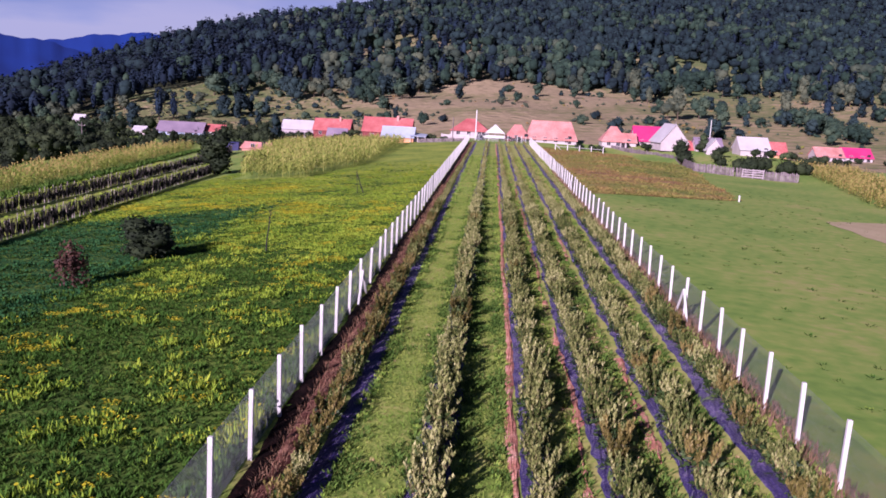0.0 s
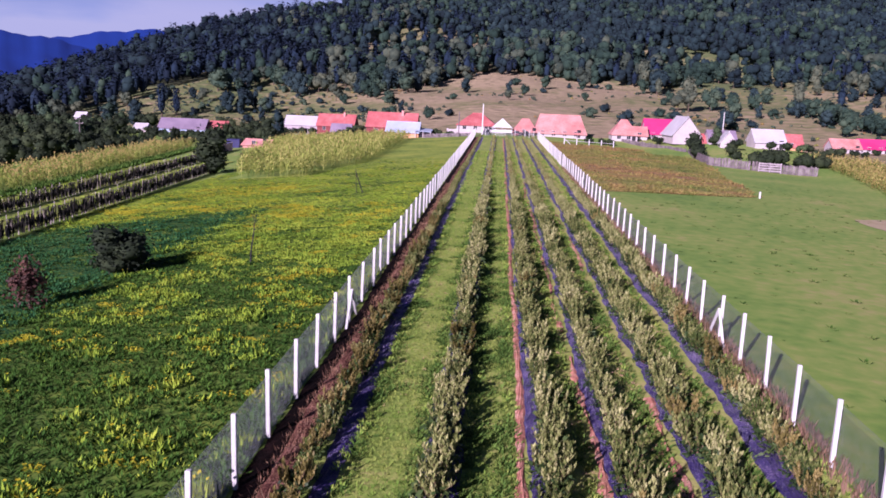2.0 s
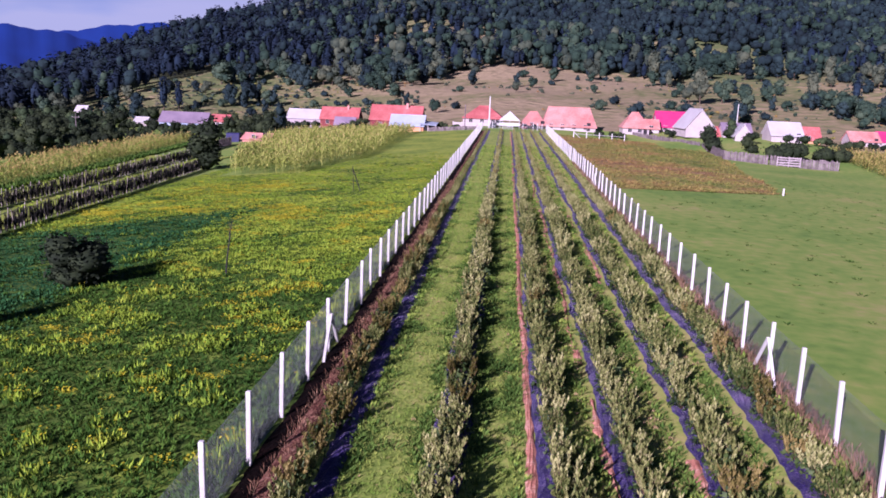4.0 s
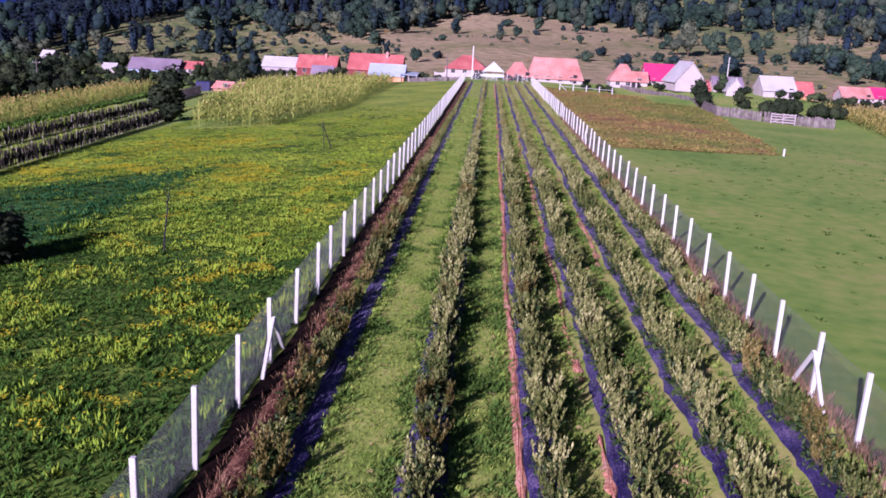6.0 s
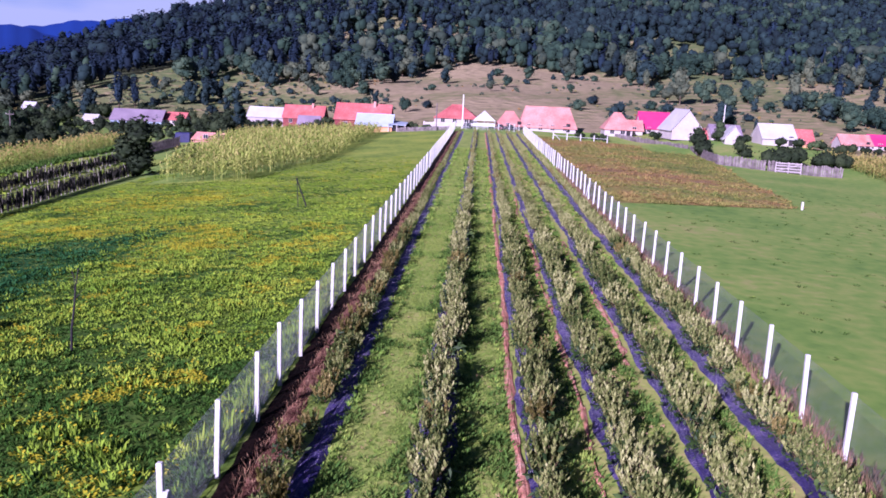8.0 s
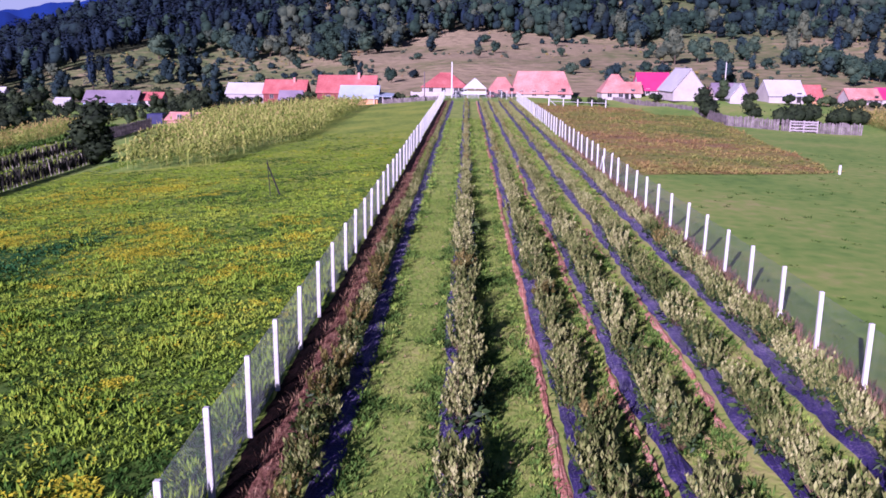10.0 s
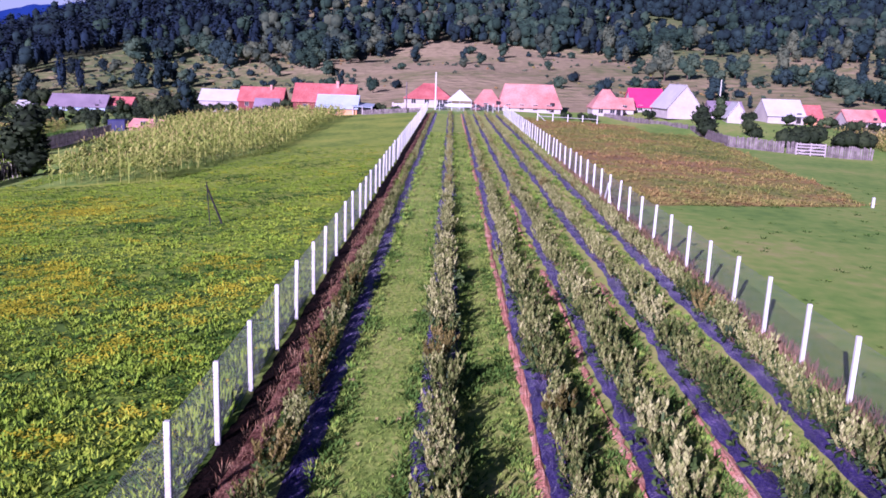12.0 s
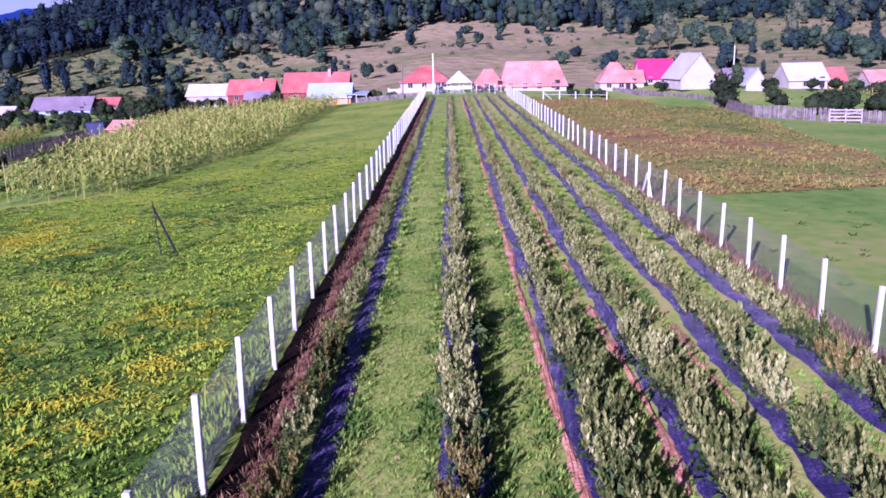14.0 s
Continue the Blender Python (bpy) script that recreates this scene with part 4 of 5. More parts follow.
def crown_arrays(seed, lobes, leaves, leaf, shape="round", core=0.82):
    """Leaf clumps over several lobes, in a tree one metre high. Conifers hang in drooping tiers."""
    r = np.random.default_rng(seed)
    pieces = []
    if shape == "cone":
        t = r.uniform(0, 1, leaves) ** 0.75
        rad = (0.05 + 0.24 * (1 - t)) * (0.75 + 0.25 * np.cos(t * 34)) * r.uniform(0.65, 1.1, leaves)
        a = r.uniform(0, 6.283, leaves)
        p = np.stack([np.cos(a) * rad, np.sin(a) * rad, 0.1 + 0.88 * t], 1)
        d = np.stack([np.cos(a), np.sin(a), r.uniform(-0.9, 0.1, leaves)], 1) * leaf * 1.4
        w = np.stack([-np.sin(a), np.cos(a), r.normal(0, 0.3, leaves)], 1) * leaf
        cv = ICO[0] * [0.13, 0.13, 0.36] + [0, 0, 0.46]
        pieces.append((cv * [1, 1, 1], ICO[1]))
        pieces.append(diamonds(p, d, w))
        return join(*pieces)
    centres = []
    for k in range(lobes):
        a, q = r.uniform(0, 6.283), (0 if k == 0 else r.uniform(0.10, 0.24))
        zc = r.uniform(0.2, 0.74) if shape == "round" else r.uniform(0.2, 0.82)
        size = np.array([1, 1, 0.9]) * r.uniform(0.16, 0.25)
        if shape == "tall":
            q, size = q * 0.55, size * [0.7, 0.7, 1.15]
        if shape == "low":
            q, zc, size = q * 1.8, r.uniform(0.2, 0.56), size * [1.5, 1.5, 1.5]
        centres.append((np.array([math.cos(a) * q, math.sin(a) * q, zc]), size))
    each = max(1, leaves // lobes)
    for c, size in centres:
        pieces.append((ICO[0] * size * core * r.uniform(0.85, 1.15, (len(ICO[0]), 1)) + c, ICO[1]))
        n = r.normal(0, 1, (each, 3))
        n[:, 2] = np.where(n[:, 2] < -0.7, -n[:, 2], n[:, 2])
        n /= np.linalg.norm(n, axis=1)[:, None]
        p = c + n * size * r.uniform(0.6, 1.28, (each, 1))
        d = np.cross(n, r.normal(0, 1, (each, 3)))
        d /= np.linalg.norm(d, axis=1)[:, None] + 1e-6
        w = np.cross(n, d)
        d = (d + n * r.normal(0.25, 0.6, (each, 1))) * leaf * r.uniform(0.8, 1.5, (each, 1))
        w = (w + n * r.normal(0, 0.5, (each, 1))) * leaf * r.uniform(0.7, 1.1, (each, 1))
        pieces.append(diamonds(p - d / 2, d, w))
    return join(*pieces)


def trunk_bmesh(seed, shape, thick=0.022):
    r = random.Random(seed)
    bm = bmesh.new()
    rod(bm, (0, 0, -0.04), (0, 0, 0.55), thick, thick * 0.55, 7)
    for k in range(4 if shape != "cone" else 0):
        a = r.uniform(0, 6.28)
        z = r.uniform(0.15, 0.45)
        rod(bm, (0, 0, z), (math.cos(a) * 0.16, math.sin(a) * 0.16, z + 0.22), thick * 0.5, thick * 0.2, 5)
    return bm


def tree(name, label, tone, seed, lobes=8, leaves=430, leaf=0.07, shape="round", group="", core=0.95):
    ob = thing(name, label, "shrub" if name in ("shrub", "round_bush") else "tree", pose(0, -50, 0), group)
    part("trunk", trunk_bmesh(seed, shape), "bark", ob)
    part("crown", np_mesh("crown", *crown_arrays(seed, lobes, leaves, leaf, shape, core), [tone], smooth=True), None, ob)
    return ob


def plant(kinds, pick, x, y, tall, wide=1.0, turn=None, group=None):
    """Stands a tree of one kind on the ground, as high as given."""
    ob = kinds[pick]
    stand = pose(x, y, height(x, y), 0, 0, rng.uniform(0, 360) if turn is None else turn)
    return stood(ob, stand, tall * wide, tall)


TREES = {
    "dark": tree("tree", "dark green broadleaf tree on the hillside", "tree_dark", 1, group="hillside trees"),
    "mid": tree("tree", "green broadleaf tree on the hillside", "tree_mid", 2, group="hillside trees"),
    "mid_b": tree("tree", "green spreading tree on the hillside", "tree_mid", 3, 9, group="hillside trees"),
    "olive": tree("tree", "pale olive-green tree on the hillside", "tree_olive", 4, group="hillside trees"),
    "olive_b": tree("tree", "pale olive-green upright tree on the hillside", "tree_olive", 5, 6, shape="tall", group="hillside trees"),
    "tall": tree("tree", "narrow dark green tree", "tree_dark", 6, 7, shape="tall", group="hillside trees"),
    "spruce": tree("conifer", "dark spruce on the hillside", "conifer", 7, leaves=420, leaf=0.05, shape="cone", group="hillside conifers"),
    "low": tree("shrub", "low dark shrub on the dry hillside", "tree_dark", 8, 6, 260, 0.1, "low", "hillside shrubs"),
    "low_b": tree("shrub", "low green shrub on the dry hillside", "tree_mid", 9, 6, 260, 0.1, "low", "hillside shrubs"),
}

for kind, x, y, tall in (
    ("mid", -25, 278, 5.4), ("olive", 42, 450, 12), ("olive_b", 76, 464, 15), ("dark", 80, 442, 14), ("low_b", 7, 445, 4.6), ("mid", 10, 391, 5.9),
    ("low", 19, 411, 3.4), ("low", 38, 310, 4.3), ("olive", 70, 339, 9), ("olive_b", 74, 338, 13), ("mid", 85, 348, 11), ("mid_b", 94, 349, 8),
    ("mid", 104, 352, 8), ("mid_b", 123, 400, 7), ("olive_b", 122, 355, 12), ("mid", 120, 331, 9), ("mid_b", 116, 304, 11), ("mid", 111, 274, 8),
    ("spruce", 143, 363, 13), ("dark", 177, 411, 14), ("tall", 146, 342, 6)):
    plant(TREES, kind, x, y, tall)
for kind, x, y, tall in (
    ("dark", 35, 242, 7), ("dark", 69, 263, 7), ("tall", 80, 267, 3.5), ("tall", -63, 228, 7.5), ("low", -103, 327, 4.3), ("tall", -98, 331, 6),
    ("low_b", -88, 318, 4), ("dark", -117, 346, 10), ("dark", -111, 350, 11), ("low", -57, 330, 4), ("low", -71, 340, 3),
    ("dark", -134, 292, 8), ("spruce", -138, 327, 14), ("spruce", -133, 330, 12), ("low", -102, 272, 4), ("low_b", -81, 344, 3.5), ("dark", -56, 427, 11),
    ("mid", -63, 382, 10), ("mid", 105, 456, 10), ("dark", 121, 449, 11)):
    plant(TREES, kind, x, y, tall)

# looser shrubs and trees over the grassy slope
for _ in range(170):
    az, u = rng.uniform(-31, 27), rng.uniform(0.12, 0.98)
    if -6 < az < 9 and rng.uniform() < 0.72:
        continue
    d0 = float(foot_far(az)) + 13
    d = d0 + (float(edge_far(az)) - d0) * u
    x, y = -1.5 + d * math.sin(radians(az)), -2 + d * math.cos(radians(az))
    kind = str(rng.choice(["low", "low_b", "mid", "dark", "olive", "mid_b", "tall"], p=[0.36, 0.26, 0.11, 0.1, 0.08, 0.04, 0.05]))
    plant(TREES, kind, x, y, rng.uniform(1.6, 4.0) if kind.startswith("low") else rng.uniform(4.5, 8.5))
# belt of trees where the wood begins
for az in np.arange(-19, -4, 0.6):
    d = float(edge_far(az)) - rng.uniform(-5, 40)
    plant(TREES, str(rng.choice(["dark", "mid", "mid_b", "olive"])), -1.5 + d * math.sin(radians(az)), -2 + d * math.cos(radians(az)), rng.uniform(8, 13))
for az in np.arange(9.5, 27, 0.95):
    d = float(edge_far(az)) - rng.uniform(-5, 70)
    plant(TREES, str(rng.choice(["dark", "mid", "olive_b", "olive", "mid_b"])), -1.5 + d * math.sin(radians(az)), -2 + d * math.cos(radians(az)), rng.uniform(8, 13))
for _ in range(34):
    az, d = rng.uniform(16, 29), rng.uniform(330, 480)
    plant(TREES, str(rng.choice(["dark", "mid", "tall", "spruce", "mid_b", "low"])), -1.5 + d * math.sin(radians(az)), -2 + d * math.cos(radians(az)), rng.uniform(4, 8))
# hedge line running down the slope
for k in range(12):
    u = k / 11
    plant(TREES, "mid_b" if k % 2 else "mid", 128 - 8 * u + rng.normal(0, 2), 340 - 62 * u, rng.uniform(5, 8))

VILLAGE = {
    "dark": tree("garden_tree", "dark garden tree among the houses", "garden_leaf", 21, 8, group="village trees"),
    "mid": tree("garden_tree", "green garden tree among the houses", "garden_light", 22, 8, group="village trees"),
    "low": tree("round_bush", "dark rounded bush beside the houses", "garden_leaf", 23, 7, 380, 0.08, "low", "village bushes"),
    "green": tree("round_bush", "green rounded bush beside the wooden fence", "garden_light", 24, 7, 380, 0.08, "low", "village bushes"),
}
for kind, x, y, tall in (
    ("dark", 40.4, 177, 6.2), ("dark", 47.5, 174, 4.4), ("low", 53, 166, 5.0), ("low", 59, 165, 4.4), ("low", 63, 168, 4.0), ("low", 50, 164, 4.6), ("green", 56, 174, 3.8),
    ("low", -40, 203, 3.2), ("low", -44, 204, 2.6), ("low", -35, 206, 2.4), ("dark", -70, 222, 5), ("dark", -76, 224, 5.5), ("low", -62, 214, 3),
    ("dark", -92, 226, 4.2), ("low", -84, 224, 3.2), ("dark", -97, 222, 4.6), ("low", 26, 202, 2.2), ("low", 21, 203, 2.0), ("low", 24, 203, 2.2), ("mid", 52, 203, 4.6)):
    plant(VILLAGE, kind, x, y, tall)
for _ in range(210):
    az, dist = rng.uniform(-36, -13.5), rng.uniform(200, 322)
    x, y = -1.5 + dist * math.sin(radians(az)), -2 + dist * math.cos(radians(az))
    if math.hypot(x + 107, y - 270) < 15 or (-70 < x < -46 and 240 < y < 268):
        continue
    # Lower where trees would hide the barn from the camera's view.
    most = 2.3 if (-25 < az < -17.5 and dist < 305) or az > -15 else 7.0
    plant(VILLAGE, str(rng.choice(["dark", "mid", "low", "low", "dark"])), x, y, rng.uniform(2.0, most))
for _ in range(75):
    az, dist = rng.uniform(-27, -15.5), rng.uniform(185, 300)
    x, y = -1.5 + dist * math.sin(radians(az)), -2 + dist * math.cos(radians(az))
    if x > -76 and y < 200:
        continue
    plant(VILLAGE, str(rng.choice(["low", "low", "green"])), x, y, rng.uniform(1.4, 2.5), 1.2)
for _ in range(95):
    y = rng.uniform(128, 240)
    x = rng.uniform(-150, np.interp(y, [128, 182, 236], [-80, -84, -106]))
    # Heights fitted to the camera's view, so that the barn stays visible.
    barn_sightline = -25.5 < math.degrees(math.atan2(x + 1.5, y + 2)) < -17
    plant(VILLAGE, str(rng.choice(["dark", "mid", "low", "low"])), x, y, rng.uniform(1.4, 2.6) if barn_sightline else rng.uniform(3.0, 6.5))
for _ in range(45):
    y = rng.uniform(105, 185)
    plant(VILLAGE, str(rng.choice(["low", "low", "dark"])), rng.uniform(-118, np.interp(y, [105, 182], [-72, -82])), y, rng.uniform(2.0, 4.0))
for _ in range(16):
    plant(VILLAGE, str(rng.choice(["low", "dark"])), rng.uniform(86, 118), rng.uniform(217, 226), rng.uniform(1.2, 2.2))


for x, y, tall in ((-58, 247, 3.0), (-61, 247, 3.2), (-64, 248, 2.8), (-67, 248, 3.2), (-70, 249, 3.4), (-46, 248, 2.6), (-44, 250, 3.2), (-43, 224, 2.8), (-40, 212, 2.6), (-37, 209, 2.0), (-33, 207, 2.2), (-14, 211, 1.8), (-17, 212, 2.4),
                   (38, 205, 2.4), (50, 199, 3.0), (52.5, 190, 2.6), (61, 193, 2.4), (69, 195, 2.2), (64, 190, 2.6), (72, 199, 2.4), (78, 208, 3.0), (83, 214, 3.4), (88, 220, 3.0)):
    plant(VILLAGE, "low" if tall > 2.3 else "green", x, y, tall)


def scrub():
    """Low tussocks and bramble over the dry slope."""
    kinds = []
    for q in range(4):
        v, f = crown_arrays(300 + q, 3, 24, 0.2, "low", 0.9)
        kinds.append((v, f, np.full(len(f), 0)))
    n = 2600
    az, u = rng.uniform(-33, 29, n), rng.uniform(0.03, 1.0, n)
    d0 = foot_far(az) + 6
    d = d0 + (edge_far(az) - d0) * u
    p = np.stack([-1.5 + d * np.sin(np.radians(az)), -2 + d * np.cos(np.radians(az))], 1)
    want = patchy(p, 0.05, 6) + 0.7 * patchy(p, 0.16, 1) + np.where((az > -6) & (az < 9), -0.5, 0.25)
    p = p[want + rng.normal(0, 0.4, n) > 0.2]
    tone = np.where(rng.uniform(size=len(p)) < 0.35, 1, np.where(rng.uniform(size=len(p)) < 0.5, 0, 2))
    v, f, mi, count = [], [], [], 0
    for m in range(3):
        q = p[tone == m]
        s = rng.uniform(0.5, 1.9, len(q)) * (0.7 if m == 2 else 1)
        sv, sf, _ = spread(kinds, np.c_[q, terrain(q[:, 0], q[:, 1]) - 0.1], s * 1.3, s, rng.uniform(0, 6.28, len(q)), rng.integers(0, 4, len(q)))
        v.append(sv), f.append(sf + count), mi.append(np.full(len(sf), m))
        count += len(sv)
    ob = new("hillside_scrub", np_mesh("hillside_scrub", np.concatenate(v), np.concatenate(f), ["tree_mid", "tree_olive", "rust_weed"], np.concatenate(mi)))
    tagged(ob, "low scrub and tussocks on the dry slope", "scrub", kind="stuff")


scrub()


def wood():
    """The wooded hill: trees of low detail, denser below, with two clearings."""
    kinds = []
    for s in range(9):
        shape = "cone" if s >= 6 else ("tall" if s in (1, 2, 4, 5) else "round")
        v, f = crown_arrays(200 + s, 5 if shape != "cone" else 1, 50 if shape != "cone" else 46, 0.085 if shape != "cone" else 0.08, shape, 1.05)
        kinds.append((v, f))
    n = 26000
    az = rng.uniform(-36, 31, n)
    d = np.sqrt(rng.uniform(300**2, 1010**2, n))
    de, dr = edge_far(az), ridge_far(az)
    x, y = -1.5 + d * np.sin(np.radians(az)), -2 + d * np.cos(np.radians(az))
    p = np.stack([x, y], 1)
    keep = (d > de + 10 * patchy(p, 0.03, 2)) & (d < dr + 12)
    keep &= ~((np.hypot((x + 52) / 60, (y - 625) / 100) < 1 + 0.3 * patchy(p, 0.08, 1)) & (rng.uniform(size=n) < 0.86 + 0.3 * patchy(p, 0.06, 7)))
    keep &= ~((np.hypot((x - 130) / 46, (y - 545) / 75) < 1 + 0.3 * patchy(p, 0.08, 4)) & (rng.uniform(size=n) < 0.9))
    keep &= ~((np.abs(x - 140) < 9) & (np.abs(y - 748) < 22))
    keep &= patchy(p, 0.045, 9) > -0.93
    p, d, az, de = p[keep], d[keep], az[keep], de[keep]
    # thin the crowd so that crowns stand about six metres apart
    cell = np.floor(p / 7.8).astype(int)
    _, first = np.unique(cell, axis=0, return_index=True)
    p, d, az, de = p[first], d[first], az[first], de[first]
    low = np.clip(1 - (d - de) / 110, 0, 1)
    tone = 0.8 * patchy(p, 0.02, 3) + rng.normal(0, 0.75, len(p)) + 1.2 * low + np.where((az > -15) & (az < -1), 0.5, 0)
    # The left flank keeps the darkest blue tones, haze put into leaf colour.
    haze_side = az < -15
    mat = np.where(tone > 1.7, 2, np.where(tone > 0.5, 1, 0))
    mat = np.where(haze_side, np.where(low > 0.6, np.minimum(mat, 1), 0), mat)
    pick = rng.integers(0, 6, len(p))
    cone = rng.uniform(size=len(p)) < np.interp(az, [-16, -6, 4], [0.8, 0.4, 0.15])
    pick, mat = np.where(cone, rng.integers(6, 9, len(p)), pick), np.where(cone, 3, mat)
    tall = rng.uniform(11, 18, len(p)) * np.where(low > 0.7, 0.85, 1.0)
    z = terrain(p[:, 0], p[:, 1]) - 0.5
    v, f, mi = [], [], []
    count = 0
    for m in range(4):
        s = np.flatnonzero(mat == m)
        sv, sf, _ = spread([(a, b, np.zeros(len(b), int)) for a, b in kinds], np.c_[p, z][s], tall[s] * rng.uniform(0.95, 1.3, len(s)), tall[s], rng.uniform(0, 6.28, len(s)), pick[s])
        v.append(sv), f.append(sf + count), mi.append(np.full(len(sf), m))
        count += len(sv)
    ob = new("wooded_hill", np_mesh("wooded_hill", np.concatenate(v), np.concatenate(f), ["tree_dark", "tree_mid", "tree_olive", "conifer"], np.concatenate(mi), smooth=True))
    tagged(ob, "dense dark green mixed wood covering the hill", "forest", kind="stuff")


wood()


def mountains(name, label, far, az, el, deep):
    """A far range: a long ridge with folds."""
    a = np.linspace(az[0], az[-1], 140)
    top = np.interp(a, az, el) + 0.07 * np.sin(a * 2.1) + 0.035 * np.sin(a * 5.7 + 1)
    v = []
    for k, t in enumerate(np.linspace(0, 1, 12)):
        d = far + deep * t
        z = 9.6 + (d * np.tan(np.radians(top)) + 60) * t**1.3 - 60 + 14 * np.sin(a * 1.9 + k) * t * (1 - t)
        v.append(np.stack([d * np.sin(np.radians(a)), d * np.cos(np.radians(a)), z], 1))
    v = np.concatenate(v)
    i = (np.arange(11)[:, None] * 140 + np.arange(139)).ravel()
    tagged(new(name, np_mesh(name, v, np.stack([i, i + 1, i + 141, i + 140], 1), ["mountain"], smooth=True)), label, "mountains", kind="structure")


mountains("backdrop_near", "distant mountain with haze put into its deep blue colour", 2300, [-62, -45, -36, -31.5, -28.5, -26, -20], [1.4, 2.0, 2.5, 2.75, 2.4, 1.8, 0.6], 500)
mountains("backdrop_far", "distant mountain range with haze put into its blue colour", 3400, [-60, -40, -30, -27, -24, -20, -10], [1.6, 2.0, 2.3, 2.9, 3.35, 3.4, 3.0], 700)

# ---- meadow things ----
big_bush = tree("round_bush", "dark leafy bush standing in the meadow", "garden_leaf", 31, 11, 1900, 0.05, "round")
plant({"b": big_bush}, "b", -22.3, 43.6, 3.0, 1.4, 20)
red_bush = tree("shrub", "sparse reddish-brown shrub in the meadow", "red_shrub", 33, 8, 900, 0.05, "round", core=0.2)
plant({"b": red_bush}, "b", -23.0, 35.6, 2.9, 0.95, 40)
column = tree("tree", "dark columnar tree at the end of the bean rows", "garden_leaf", 35, 10, 1500, 0.05, "tall", core=0.9)
plant({"b": column}, "b", -41.6, 112.4, 6.7, 1.5, 10)

prop = thing("pole_frame", "two dark poles leaning together in the meadow", "pole", pose(-15.45, 82.0, height(-15.45, 82.0), 0, 0, 25))
for a, b in (((0.02, 0, -0.2), (-0.12, 0, 2.5)), ((0.78, 0.1, -0.2), (-0.14, 0.02, 2.3))):
    part("pole", rod(bmesh.new(), a, b, 0.03 if a[0] < 0.5 else 0.06, 0.025 if a[0] < 0.5 else 0.045), "dark_timber", prop)
sapling = thing("dead_sapling", "thin bare sapling in the meadow", "sapling", pose(-15.4, 45.6, height(-15.4, 45.6), 2, 3, 0))
stem = bmesh.new()
bends = [(0, 0, -0.2), (0.02, 0, 0.9), (0.10, 0.03, 1.7), (0.14, 0.04, 2.4), (0.24, 0.06, 3.1)]
for k in range(4):
    rod(stem, bends[k], bends[k + 1], 0.05 - 0.008 * k, 0.042 - 0.008 * k)
part("stem", stem, "dark_timber", sapling)
for k in range(6):
    a = k * 2.2
    part("twig", rod(bmesh.new(), (0.12, 0.04, 2.0 + 0.15 * k), (0.14 + 0.26 * math.cos(a), 0.04 + 0.26 * math.sin(a), 2.35 + 0.15 * k), 0.014, 0.007, 5), "dark_timber", sapling)
marker = thing("marker_post", "short white boundary post at the fallow corner", "post", pose(30.7, 100.4, height(30.7, 100.4)))
part("post", box(bmesh.new(), -0.09, -0.09, -0.2, 0.09, 0.09, 0.8, 0.02), "concrete", marker)


# ---- bean rows ----
def bean_row(label, x0, y0, x1, y1, tall):
    """Rough stakes in a long row, joined by a rail and hung with vines."""
    ob = thing("bean_trellis", label, "trellis")
    n = int(math.hypot(x1 - x0, y1 - y0) / 0.85)
    stake = rod(bmesh.new(), (0, 0, -0.3), (0, 0, tall), 0.045, 0.03, 6)
    me = bpy.data.meshes.new("stake")
    stake.to_mesh(me)
    stake.free()
    me.materials.append(M["stake_wood"])
    pts = []
    for k in range(n):
        t = k / (n - 1)
        x, y = x0 + (x1 - x0) * t + rng.normal(0, 0.06), y0 + (y1 - y0) * t
        part("stake", me, None, ob, at=pose(x, y, height(x, y), rng.normal(0, 4), rng.normal(0, 4), 0) @ Matrix.Diagonal((1, 1, rng.uniform(0.8, 1.15), 1)))
        pts.append((x, y))
    for k in range(0, n - 8, 8):
        (xa, ya), (xb, yb) = pts[k], pts[k + 8]
        part("rail", rod(bmesh.new(), (xa, ya, height(xa, ya) + tall * 0.86), (xb, yb, height(xb, yb) + tall * 0.86), 0.03, sides=5), "stake_wood", ob)
    each = 55
    m = n * each
    k = np.repeat(np.arange(n), each)
    full = np.repeat(rng.uniform(0.55, 1.0, n), each)
    at_x, at_y = np.array(pts)[k].T
    px, py = at_x + rng.normal(0, 0.13, m), at_y + rng.normal(0, 0.11, m)
    u = rng.uniform(1 - full, 1.05, m)
    base = np.stack([px, py, plain(px, py) + np.maximum(u, 0.62) * tall], 1)
    a = rng.uniform(0, 6.28, m)
    v, f = diamonds(base, np.stack([np.cos(a) * 0.06, np.sin(a) * 0.06, rng.uniform(-1.25, -0.35, m)], 1), np.stack([-np.sin(a), np.cos(a), a * 0], 1) * 0.11)
    top = np.repeat((u > 0.9) & (rng.uniform(size=m) < 0.12), 2).astype(int)
    g = int(n * 3)
    t = rng.uniform(0, 1, g)
    gx_, gy_ = x0 + (x1 - x0) * t + rng.normal(0, 0.3, g), y0 + (y1 - y0) * t
    gv, gf = diamonds(np.stack([gx_, gy_, plain(gx_, gy_) + tall * rng.uniform(0.88, 1.0, g)], 1), np.stack([rng.normal(0, 0.2, g), rng.normal(0, 0.2, g), rng.uniform(0.0, 0.2, g)], 1), np.stack([rng.normal(0, 0.15, g), rng.normal(0, 0.15, g), 0 * t], 1))
    vv, ff = join((v, f), (gv, gf))
    tagged(part("vine", np_mesh("vine", vv, ff, ["vine", "grass_light"], np.r_[top, np.ones(len(gf), int)]), None, ob), kind="stuff")


